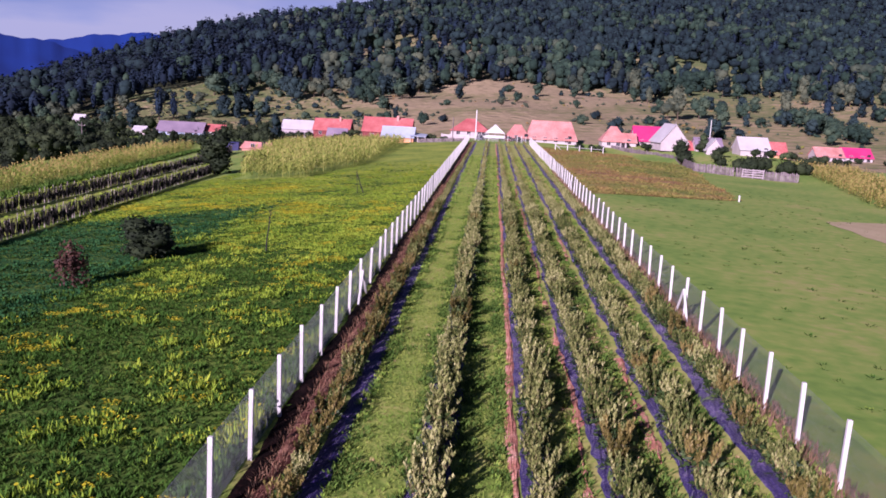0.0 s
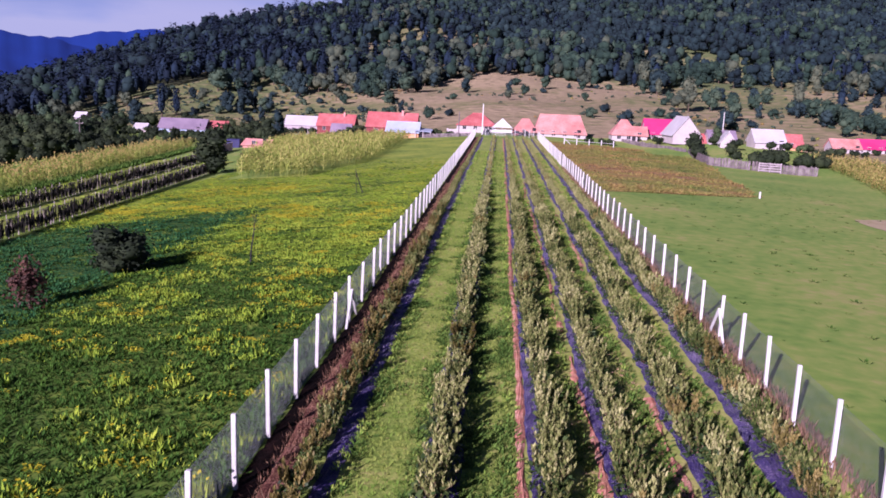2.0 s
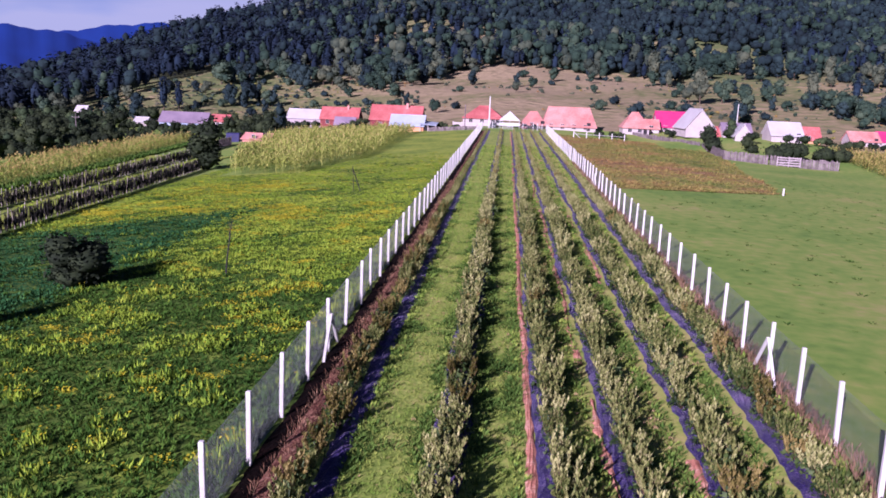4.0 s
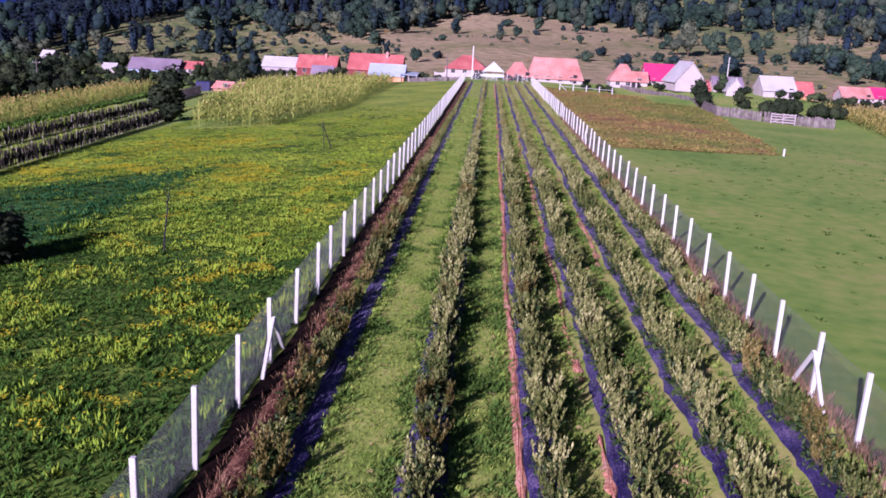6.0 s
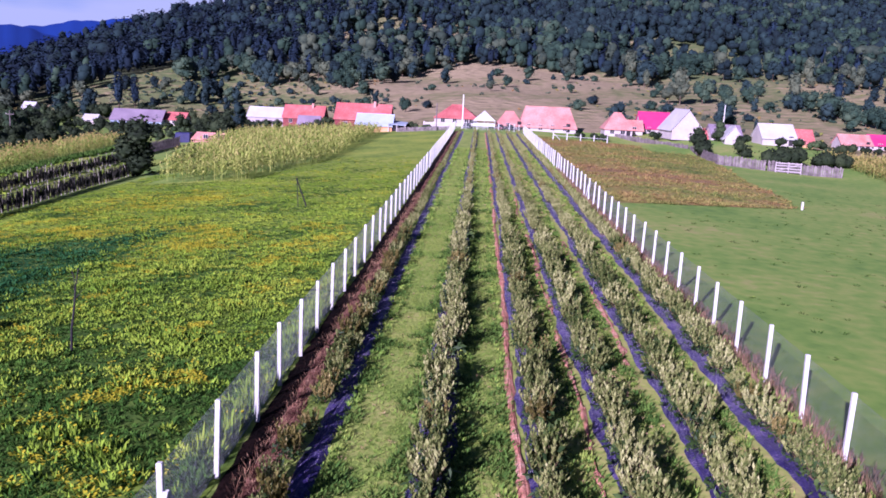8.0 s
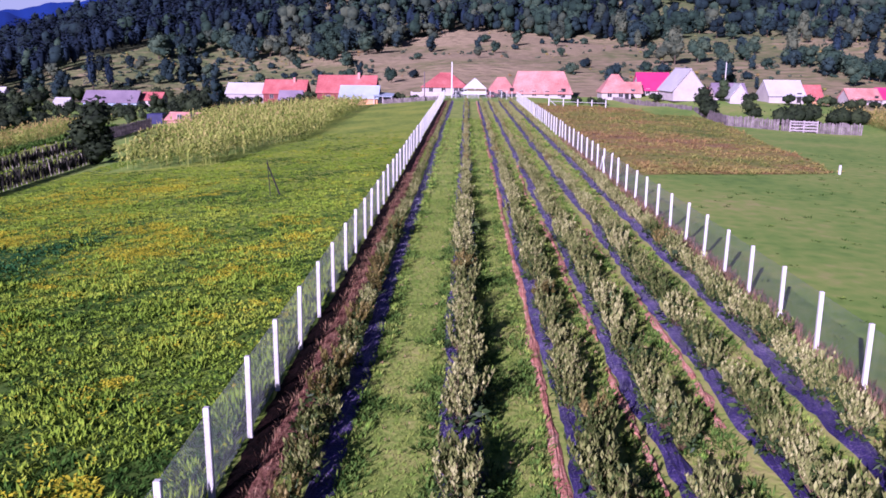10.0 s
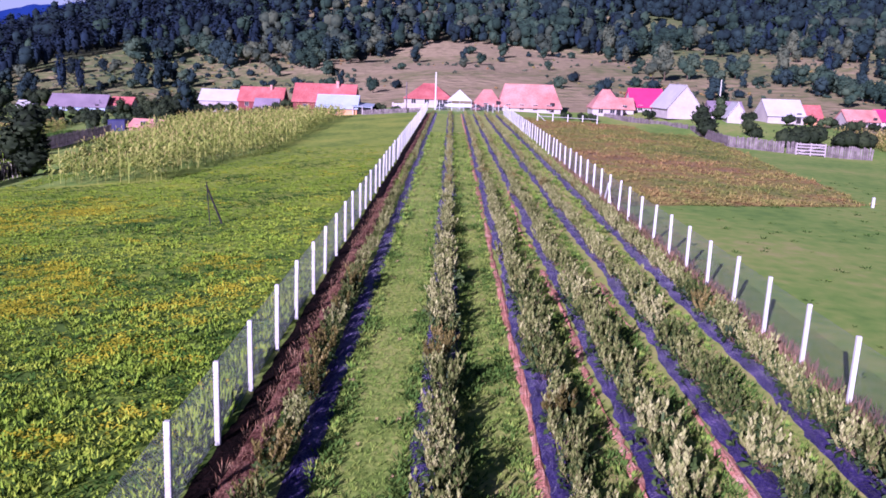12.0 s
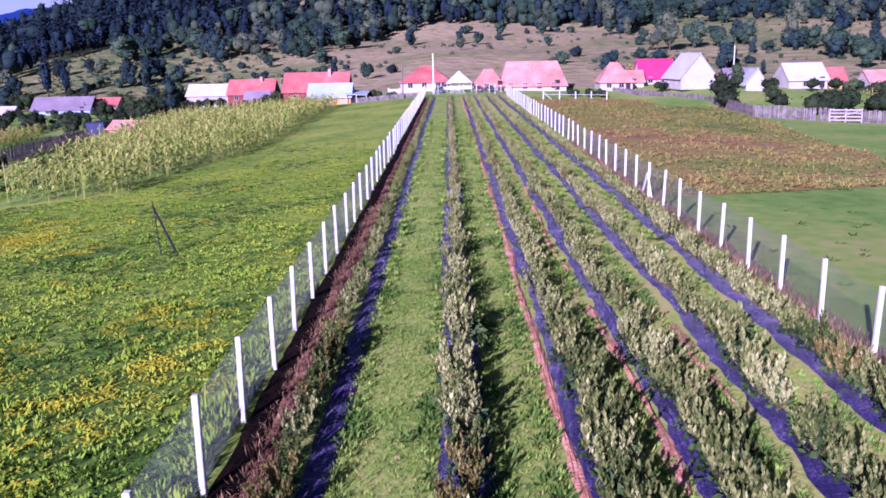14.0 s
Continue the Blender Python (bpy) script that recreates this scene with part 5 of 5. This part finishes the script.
bean_row("row of grey stakes hung with drying bean vines", -36.6, 46, -42.0, 112, 1.65)
bean_row("row of grey stakes hung with bean vines behind the first", -46.0, 58, -52.5, 138, 1.65)
sheet("grass_bank", "yellow-green grass bank between the bean rows", "far_meadow", [(38, -45.6, -37.0), (75, -47.2, -39.6), (112, -50, -42.6), (136, -52, -46)], 0.12, 1)
sheet("grass_headland", "yellow-green grass behind the bean rows", "far_meadow", [(50, -56, -46), (85, -58.3, -48.8), (120, -62.6, -51.6), (145, -67, -53.5)], 0.10, 1)


# ---- houses ----
def slab(bm, a, b, c, d, thick):
    """A roof plane through four corners, given thickness downward."""
    pts = [Vector(p) for p in (a, b, c, d)]
    top = [bm.verts.new(p) for p in pts]
    low = [bm.verts.new(p - Vector((0, 0, thick))) for p in pts]
    bm.faces.new(top)
    bm.faces.new(low[::-1])
    for i in range(4):
        j = (i + 1) % 4
        bm.faces.new((top[j], top[i], low[i], low[j]))


def window(parent, x, y, z, w=0.9, h=1.1, turn=0, frame_mat="plaster"):
    at = pose(x, y, z, 0, 0, turn)
    bm = bmesh.new()
    for q in ((-w / 2 - 0.07, -h / 2 - 0.07, w / 2 + 0.07, -h / 2), (-w / 2 - 0.07, h / 2, w / 2 + 0.07, h / 2 + 0.07), (-w / 2 - 0.07, -h / 2, -w / 2, h / 2), (w / 2, -h / 2, w / 2 + 0.07, h / 2), (-0.03, -h / 2, 0.03, h / 2)):
        box(bm, q[0], -0.07, q[1], q[2], 0.02, q[3])
    win = part("window", bm, frame_mat, parent, at=at)
    part("pane", box(bmesh.new(), -w / 2, -0.03, -h / 2, w / 2, 0.01, h / 2), "glass", win)


def house(label, x, y, w, d, eave, ridge, roof, wall="plaster", turn=0, hip=0.0, windows=2, door=True, chimney=False, gable_mat=None, base=None, category="house"):
    """A house with its ridge along its width; eave and ridge heights are above sea level like the ground."""
    g = height(x, y) if base is None else base
    ob = thing("house" if category == "house" else "barn", label, category, pose(x, y, g, 0, 0, turn))
    e, r = eave - g, ridge - g
    hw, hd = w / 2, d / 2
    bm = bmesh.new()
    box(bm, -hw, -hd, -0.4, hw, hd, e)
    part("wall", bm, wall, ob)
    if not hip:
        for side in (-1, 1):
            bm = bmesh.new()
            q = [bm.verts.new((side * (hw - o), yy, zz)) for o in (0.0, 0.15) for yy, zz in ((-hd, e), (hd, e), (0, r - 0.05))]
            bm.faces.new(q[:3]), bm.faces.new(q[3:][::-1])
            for i in range(3):
                j = (i + 1) % 3
                bm.faces.new((q[i], q[j], q[3 + j], q[3 + i]))
            part("gable", bm, gable_mat or wall, ob)
    over, fall = 0.45, (r - e) / hd * 0.45
    bm = bmesh.new()
    lx, rx = (-hw - 0.3 + hip, hw + 0.3 - hip) if hip else (-hw - 0.3, hw + 0.3)
    for side in (-1, 1):
        slab(bm, (-hw - 0.3, side * (hd + over), e - fall), (hw + 0.3, side * (hd + over), e - fall), (rx, 0, r), (lx, 0, r), 0.14)
    if hip:
        for side, ex in ((-1, lx), (1, rx)):
            slab(bm, (side * (hw + 0.3), -hd - over, e - fall), (side * (hw + 0.3), hd + over, e - fall), (ex, 0.01, r), (ex, -0.01, r), 0.14)
    rf = part("roof", bm, roof, ob)
    ridge_bm = rod(bmesh.new(), (lx, 0, r + 0.02), (rx, 0, r + 0.02), 0.1, sides=6)
    part("ridge_cap", ridge_bm, roof, rf)
    if chimney:
        part("chimney", box(bmesh.new(), w * 0.2 - 0.3, -0.9, r - 1.2, w * 0.2 + 0.3, -0.3, r + 0.7, 0.03), "tile_pink", rf)
    wz = max(0.9, min(e - 0.85, 1.5))
    for i in range(windows):
        window(ob, -hw + w * (i + 0.7) / (windows + 0.6), -hd - 0.01, wz)
    if door:
        dx = hw - w * 0.14
        dr = part("door", box(bmesh.new(), dx - 0.45, -hd - 0.05, 0, dx + 0.45, -hd + 0.02, 2.0), "dark_timber", ob)
        part("handle", box(bmesh.new(), dx - 0.36, -hd - 0.1, 1.0, dx - 0.26, -hd - 0.05, 1.05), "wire", dr)
    return ob


house("long barn with a violet-grey slate roof", -107.5, 273, 15.5, 8, -4.4, -1.5, "slate", "blue_plaster", 4, windows=2, gable_mat="dark_timber", category="barn")
house("small outbuilding with a red roof beside the barn", -96.5, 276, 6, 6, -3.9, -2.0, "tile_red", "plaster", windows=1, door=False)
house("low white shed with a pale roof", -117.5, 262, 4, 4, -4.4, -3.2, "sheet_white", "plaster", windows=1, door=False)
house("long low house with a pale sheet roof", -63.6, 260, 10.6, 7, -0.9, 1.5, "sheet_white", "pale_wood", windows=2, door=False)
house("house with a red tile roof and dark gable", -52.6, 260, 11.6, 8, -0.7, 2.5, "tile_red", "red_wall", 0, windows=3, gable_mat="dark_timber", chimney=True)
house("small porch wing with a violet roof", -49.5, 251, 6, 4.5, -2.2, -0.1, "slate", "orange_plaster", windows=1)
house("red-roofed house with dark red walls", -29.4, 218, 13, 8, 1.4, 4.7, "tile_red", "red_wall", 0, windows=3, chimney=True, gable_mat="dark_timber")
house("farm shed with a pale blue sheet roof", -25.6, 210, 8.2, 6.5, 0.5, 2.7, "sheet_blue", "orange_plaster", 0, windows=1, door=False)
house("white-walled house with a hipped red roof", -7.3, 224, 10.4, 9, 2.6, 5.4, "tile_red", "plaster", 0, hip=4.2, windows=3)
house("long house with a faded pink hipped roof", 14.6, 219, 13.2, 9, 1.7, 6.0, "tile_pink", "plaster", 0, hip=1.6, windows=4)
house("lower wing with a faded pink roof", 5.6, 218, 6.2, 7, 1.7, 4.6, "tile_pink", "plaster", 0, hip=2.4, windows=1)
house("small white house with a hipped pink roof", 30.9, 216, 6.4, 6.5, 2.2, 5.5, "tile_pink", "plaster", 0, hip=2.6, windows=2)
house("low link building with a pink roof", 35.4, 219, 3.6, 5, 1.9, 3.8, "tile_pink", "plaster", 0, windows=1, door=False)
house("house with a bright magenta sheet roof", 41.0, 224, 7.2, 8, 2.4, 5.9, "tile_magenta", "plaster", 0, windows=2)
house("tall white gabled house with a pale roof", 43.8, 207.6, 8.6, 6.8, 3.0, 7.1, "sheet_white", "plaster", 97, windows=2, door=False, gable_mat="plaster")
house("small annex with a red roof and orange wall", 49.4, 208, 3.4, 5, 1.2, 3.0, "tile_red", "orange_plaster", 0, windows=0, door=False)
house("house with a dark violet roof", 53, 206, 6.5, 6, 2.0, 4.1, "slate", "plaster", 0, windows=1, door=False)
house("small white gabled house", 52.2, 197, 5, 3.4, 2.0, 4.3, "sheet_white", "plaster", 84, windows=1, door=False)
house("farm building with a broad pale roof", 62.8, 202, 7.0, 7, 2.3, 4.9, "sheet_white", "plaster", 0, windows=1)
house("small shed with a red roof", 69.6, 206, 5.2, 5, 1.4, 3.9, "tile_red", "orange_plaster", 0, windows=1, door=False)
house("distant house with a pink roof", 93, 232, 7.5, 6, 0.4, 2.5, "tile_pink", "plaster", 0, windows=2)
house("distant house with a magenta roof", 101, 233, 8, 6, 0.5, 2.7, "tile_magenta", "plaster", 0, windows=2)
house("low pink-walled shed beyond the maize", -55.9, 185, 6.4, 4, -2.9, -1.9, "tile_pink", "tile_pink", -10, windows=1)
house("small white cottage on the slope", -160, 305, 4, 4, height(-160, 305) + 2.0, height(-160, 305) + 3.6, "sheet_white", "plaster", 0, windows=1, door=False)

tent = thing("tent", "white gabled canopy at the end of the plantation", "tent", pose(-0.4, 214.5, 0.5))
bm = bmesh.new()
for side in (-1, 1):
    slab(bm, (side * 2.6, -2.6, 1.8), (side * 2.6, 2.6, 1.8), (0, 2.6, 4.1), (0, -2.6, 4.1), 0.05)
part("canopy", bm, "concrete", tent)
for yy in (-2.55, 2.55):
    bm = bmesh.new()
    q = [bm.verts.new((xx, yy + o, zz)) for o in (-0.02, 0.02) for xx, zz in ((-2.5, 1.8), (2.5, 1.8), (0, 4.0))]
    bm.faces.new(q[:3]), bm.faces.new(q[3:][::-1])
    for i in range(3):
        j = (i + 1) % 3
        bm.faces.new((q[j], q[i], q[3 + i], q[3 + j]))
    part("gable", bm, "concrete", tent)
for xx in (-2.45, 0, 2.45):
    for yy in (-2.45, 2.45):
        part("leg", rod(bmesh.new(), (xx, yy, -0.1), (xx, yy, 1.9), 0.05), "concrete", tent)
part("side_cloth", box(bmesh.new(), -2.5, -2.5, 0.5, 2.5, -2.46, 1.2), "concrete", tent)



def car(label, x, y, turn, paint):
    """A small parked car: body with sills and bonnet, glazed cabin, four wheels."""
    ob = thing("car", label, "car", pose(x, y, height(x, y), 0, 0, turn), "cars parked beyond the gate")
    bm = bmesh.new()
    side = [(-2.0, 0.35), (-2.05, 0.75), (-1.1, 0.9), (1.75, 0.92), (1.95, 0.7), (1.95, 0.35)]
    rows_ = [[bm.verts.new((u, w, z)) for u, z in side] for w in (-0.8, 0.8)]
    bm.faces.new(rows_[0][::-1]), bm.faces.new(rows_[1])
    for i in range(6):
        j = (i + 1) % 6
        bm.faces.new((rows_[0][i], rows_[0][j], rows_[1][j], rows_[1][i]))
    bmesh.ops.bevel(bm, geom=list(bm.edges), offset=0.06, segments=2, affect="EDGES")
    body = part("body", bm, paint, ob)
    bm = bmesh.new()
    low_c = [bm.verts.new(q) for q in ((-1.15, -0.72, 0.88), (1.6, -0.72, 0.9), (1.6, 0.72, 0.9), (-1.15, 0.72, 0.88))]
    high_c = [bm.verts.new(q) for q in ((-0.45, -0.58, 1.38), (1.2, -0.58, 1.38), (1.2, 0.58, 1.38), (-0.45, 0.58, 1.38))]
    for i in range(4):
        j = (i + 1) % 4
        bm.faces.new((low_c[i], low_c[j], high_c[j], high_c[i]))
    bm.faces.new(high_c)
    part("window_band", bm, "glass", ob)
    part("roof", box(bmesh.new(), -0.5, -0.62, 1.37, 1.25, 0.62, 1.45, 0.03), paint, ob)
    for w in (-0.55, 0.55):
        part("headlight", box(bmesh.new(), -2.08, w - 0.16, 0.58, -1.98, w + 0.16, 0.72, 0.02), "sheet_white", body)
    for u in (-1.3, 1.25):
        for w in (-0.76, 0.76):
            wheel = part("wheel", rod(bmesh.new(), (u, w - 0.1, 0.31), (u, w + 0.1, 0.31), 0.31, sides=14), "dark_timber", ob)
            part("rim", rod(bmesh.new(), (u, w - 0.11, 0.31), (u, w + 0.11, 0.31), 0.18, sides=10), "wire", wheel)


car("dark blue car parked beyond the gate", -4.4, 213.0, 84, "car_blue")
car("white car parked beyond the gate", -2.9, 219.5, 95, "concrete")
car("dark red car parked beside the white canopy", 3.2, 213.5, 88, "car_red")
car("dark grey car parked by the end fence", 5.6, 213.2, 100, "dark_timber")

carport = thing("carport", "open timber lean-to with a pale blue roof", "carport", pose(-20.4, 209, height(-20.4, 209)))
bm = bmesh.new()
slab(bm, (-2, -3, 1.7), (2.2, -3, 1.5), (2.2, 3, 2.0), (-2, 3, 2.3), 0.1)
part("roof", bm, "sheet_blue", carport)
for xx in (-1.8, 0.1, 2.0):
    for yy in (-2.8, 2.8):
        part("leg", box(bmesh.new(), xx - 0.08, yy - 0.08, -0.2, xx + 0.08, yy + 0.08, 1.7), "plaster", carport)
part("back_wall", box(bmesh.new(), -1.9, 2.6, 0, 2.1, 2.7, 1.9), "dark_timber", carport)
# A dark block fills the lower part of the carport.
part("dark_fill", box(bmesh.new(), -1.7, -2.0, 0, 2.0, 2.4, 1.2, 0.05), "dark_timber", carport)

garden_wall = thing("garden_wall", "low white rendered wall beside the red-roofed house", "wall", pose(-11.2, 212.5, height(-11.2, 212.5)))
part("wall", box(bmesh.new(), -3.4, -0.12, -0.2, 3.4, 0.12, 1.45, 0.02), "plaster", garden_wall)
part("coping", box(bmesh.new(), -3.5, -0.18, 1.45, 3.5, 0.18, 1.55, 0.02), "concrete", garden_wall)
for xx in (-3.3, -1.1, 1.1, 3.3):
    part("pier", box(bmesh.new(), xx - 0.17, -0.17, -0.2, xx + 0.17, 0.17, 1.75, 0.02), "plaster", garden_wall)

stack = thing("covered_stack", "dark blue tarpaulin over a stack beside the shed", "stack", pose(-61.6, 184.5, height(-61.6, 184.5), 0, 0, 8))
bm = box(bmesh.new(), -1.5, -1.2, -0.1, 1.5, 1.2, 2.0, 0.15)
for v_ in bm.verts:
    v_.co.x += 0.1 * math.sin(v_.co.z * 3 + v_.co.y * 2)
    v_.co.z += 0.12 * math.sin(v_.co.x * 2.2) if v_.co.z > 1 else 0
part("tarpaulin", bm, "tarp", stack)
for yy in (-0.7, 0.1, 0.9):
    part("log", rod(bmesh.new(), (-1.75, yy, 0.2), (1.75, yy, 0.2), 0.16, sides=8), "old_wood", stack)

# ---- poles ----
mast = thing("mast", "tall white mast at the end of the rows", "mast", pose(-5.5, 211.2, 0))
part("shaft", rod(bmesh.new(), (0, 0, -0.3), (0, 0, 7.9), 0.19, 0.14, 10), "concrete", mast)
part("cap", rod(bmesh.new(), (0, 0, 7.9), (0, 0, 8.05), 0.17, 0.1, 10), "concrete", mast)


def power_pole(x, y, tall, mat="old_wood", arms=True):
    ob = thing("utility_pole", "weathered utility pole with a cross arm" if arms else "plain slender pole beside the houses", "pole", pose(x, y, height(x, y)))
    part("shaft", rod(bmesh.new(), (0, 0, -0.3), (0, 0, tall), 0.15, 0.1), mat, ob)
    if arms:
        part("cross_arm", box(bmesh.new(), -0.9, -0.06, tall - 0.9, 0.9, 0.06, tall - 0.76), mat, ob)
        for xx in (-0.8, 0, 0.8):
            part("insulator", rod(bmesh.new(), (xx, 0, tall - 0.76), (xx, 0, tall - 0.56), 0.05, 0.03), "concrete", ob)


power_pole(-11.2, 204, 6.2, arms=False)
power_pole(-101, 190, 6.5)
power_pole(59.8, 230, 7.6, "concrete", arms=False)
power_pole(50.5, 232, 6.5, arms=False)


# ---- village fences ----
BOARD = bpy.data.meshes.new("board")
bm = box(bmesh.new(), -0.11, -0.015, 0.0, 0.11, 0.015, 1.7, 0.004)
bm.to_mesh(BOARD)
bm.free()
BOARD.materials.append(M["old_wood"])


def plank_fence(label, x0, y0, x1, y1, tall=1.0, step=0.27):
    ob = thing("plank_fence", label, "fence")
    run = math.hypot(x1 - x0, y1 - y0)
    turn = math.degrees(math.atan2(y1 - y0, x1 - x0))
    for k in range(int(run / step)):
        t = (k + 0.5) * step / run
        x, y = x0 + (x1 - x0) * t, y0 + (y1 - y0) * t
        part("board", BOARD, None, ob, at=pose(x, y, height(x, y), 0, rng.normal(0, 1.5), turn) @ Matrix.Diagonal((1, 1, tall * rng.uniform(0.88, 1.08), 1)))
    for z in (0.45, 1.25):
        part("rail", rod(bmesh.new(), (x0, y0 + 0.06, height(x0, y0) + z * tall), (x1, y1 + 0.06, height(x1, y1) + z * tall), 0.04, sides=6), "old_wood", ob)


plank_fence("grey plank fence in front of the houses", 29.5, 214, 41.5, 189, 0.95)
plank_fence("grey plank fence turning down beside the bushes", 41.6, 188.8, 39.4, 161, 0.95)
plank_fence("weathered plank fence beside the bushes", 39.2, 160.5, 46, 156, 1.0)
plank_fence("weathered violet-grey plank fence of a yard", 46.2, 156, 57, 152.5, 1.0)
plank_fence("low fence along the end of the meadow", -20, 204, -8, 205, 0.6)

pen = thing("yard_gate", "pale slatted yard gate in the plank fence", "gate", pose(49, 154.3, height(49, 154.3), 0, 0, -18))
for z in (0.25, 0.7, 1.15, 1.55):
    part("slat", box(bmesh.new(), -1.9, -0.2, z, 1.9, -0.16, z + 0.14), "pale_wood", pen)
for xx in (-1.9, 0, 1.9):
    part("post", box(bmesh.new(), xx - 0.06, -0.16, -0.2, xx + 0.06, -0.06, 1.8), "pale_wood", pen)
part("brace", rod(bmesh.new(), (-1.8, -0.18, 0.3), (1.8, -0.18, 1.6), 0.05, sides=6), "pale_wood", pen)

rail_fence = thing("rail_fence", "white posts with a single rail by the fallow patch", "fence")
for k in range(5):
    x, y = 14 + 3.0 * k, 192 + 1.2 * k
    part("post", box(bmesh.new(), x - 0.09, y - 0.09, height(x, y) - 0.2, x + 0.09, y + 0.09, height(x, y) + 1.5, 0.015), "concrete", rail_fence)
part("rail", rod(bmesh.new(), (14, 192, height(14, 192) + 0.9), (26, 196.8, height(26, 196.8) + 0.9), 0.05, sides=6), "concrete", rail_fence)
part("brace", rod(bmesh.new(), (14, 192, height(14, 192) + 1.3), (15.6, 192.6, height(15.6, 192.6)), 0.07, sides=6), "concrete", rail_fence)
plank_fence("grey plank fence beside the maize", -54.6, 141, -58.6, 174, 1.0)
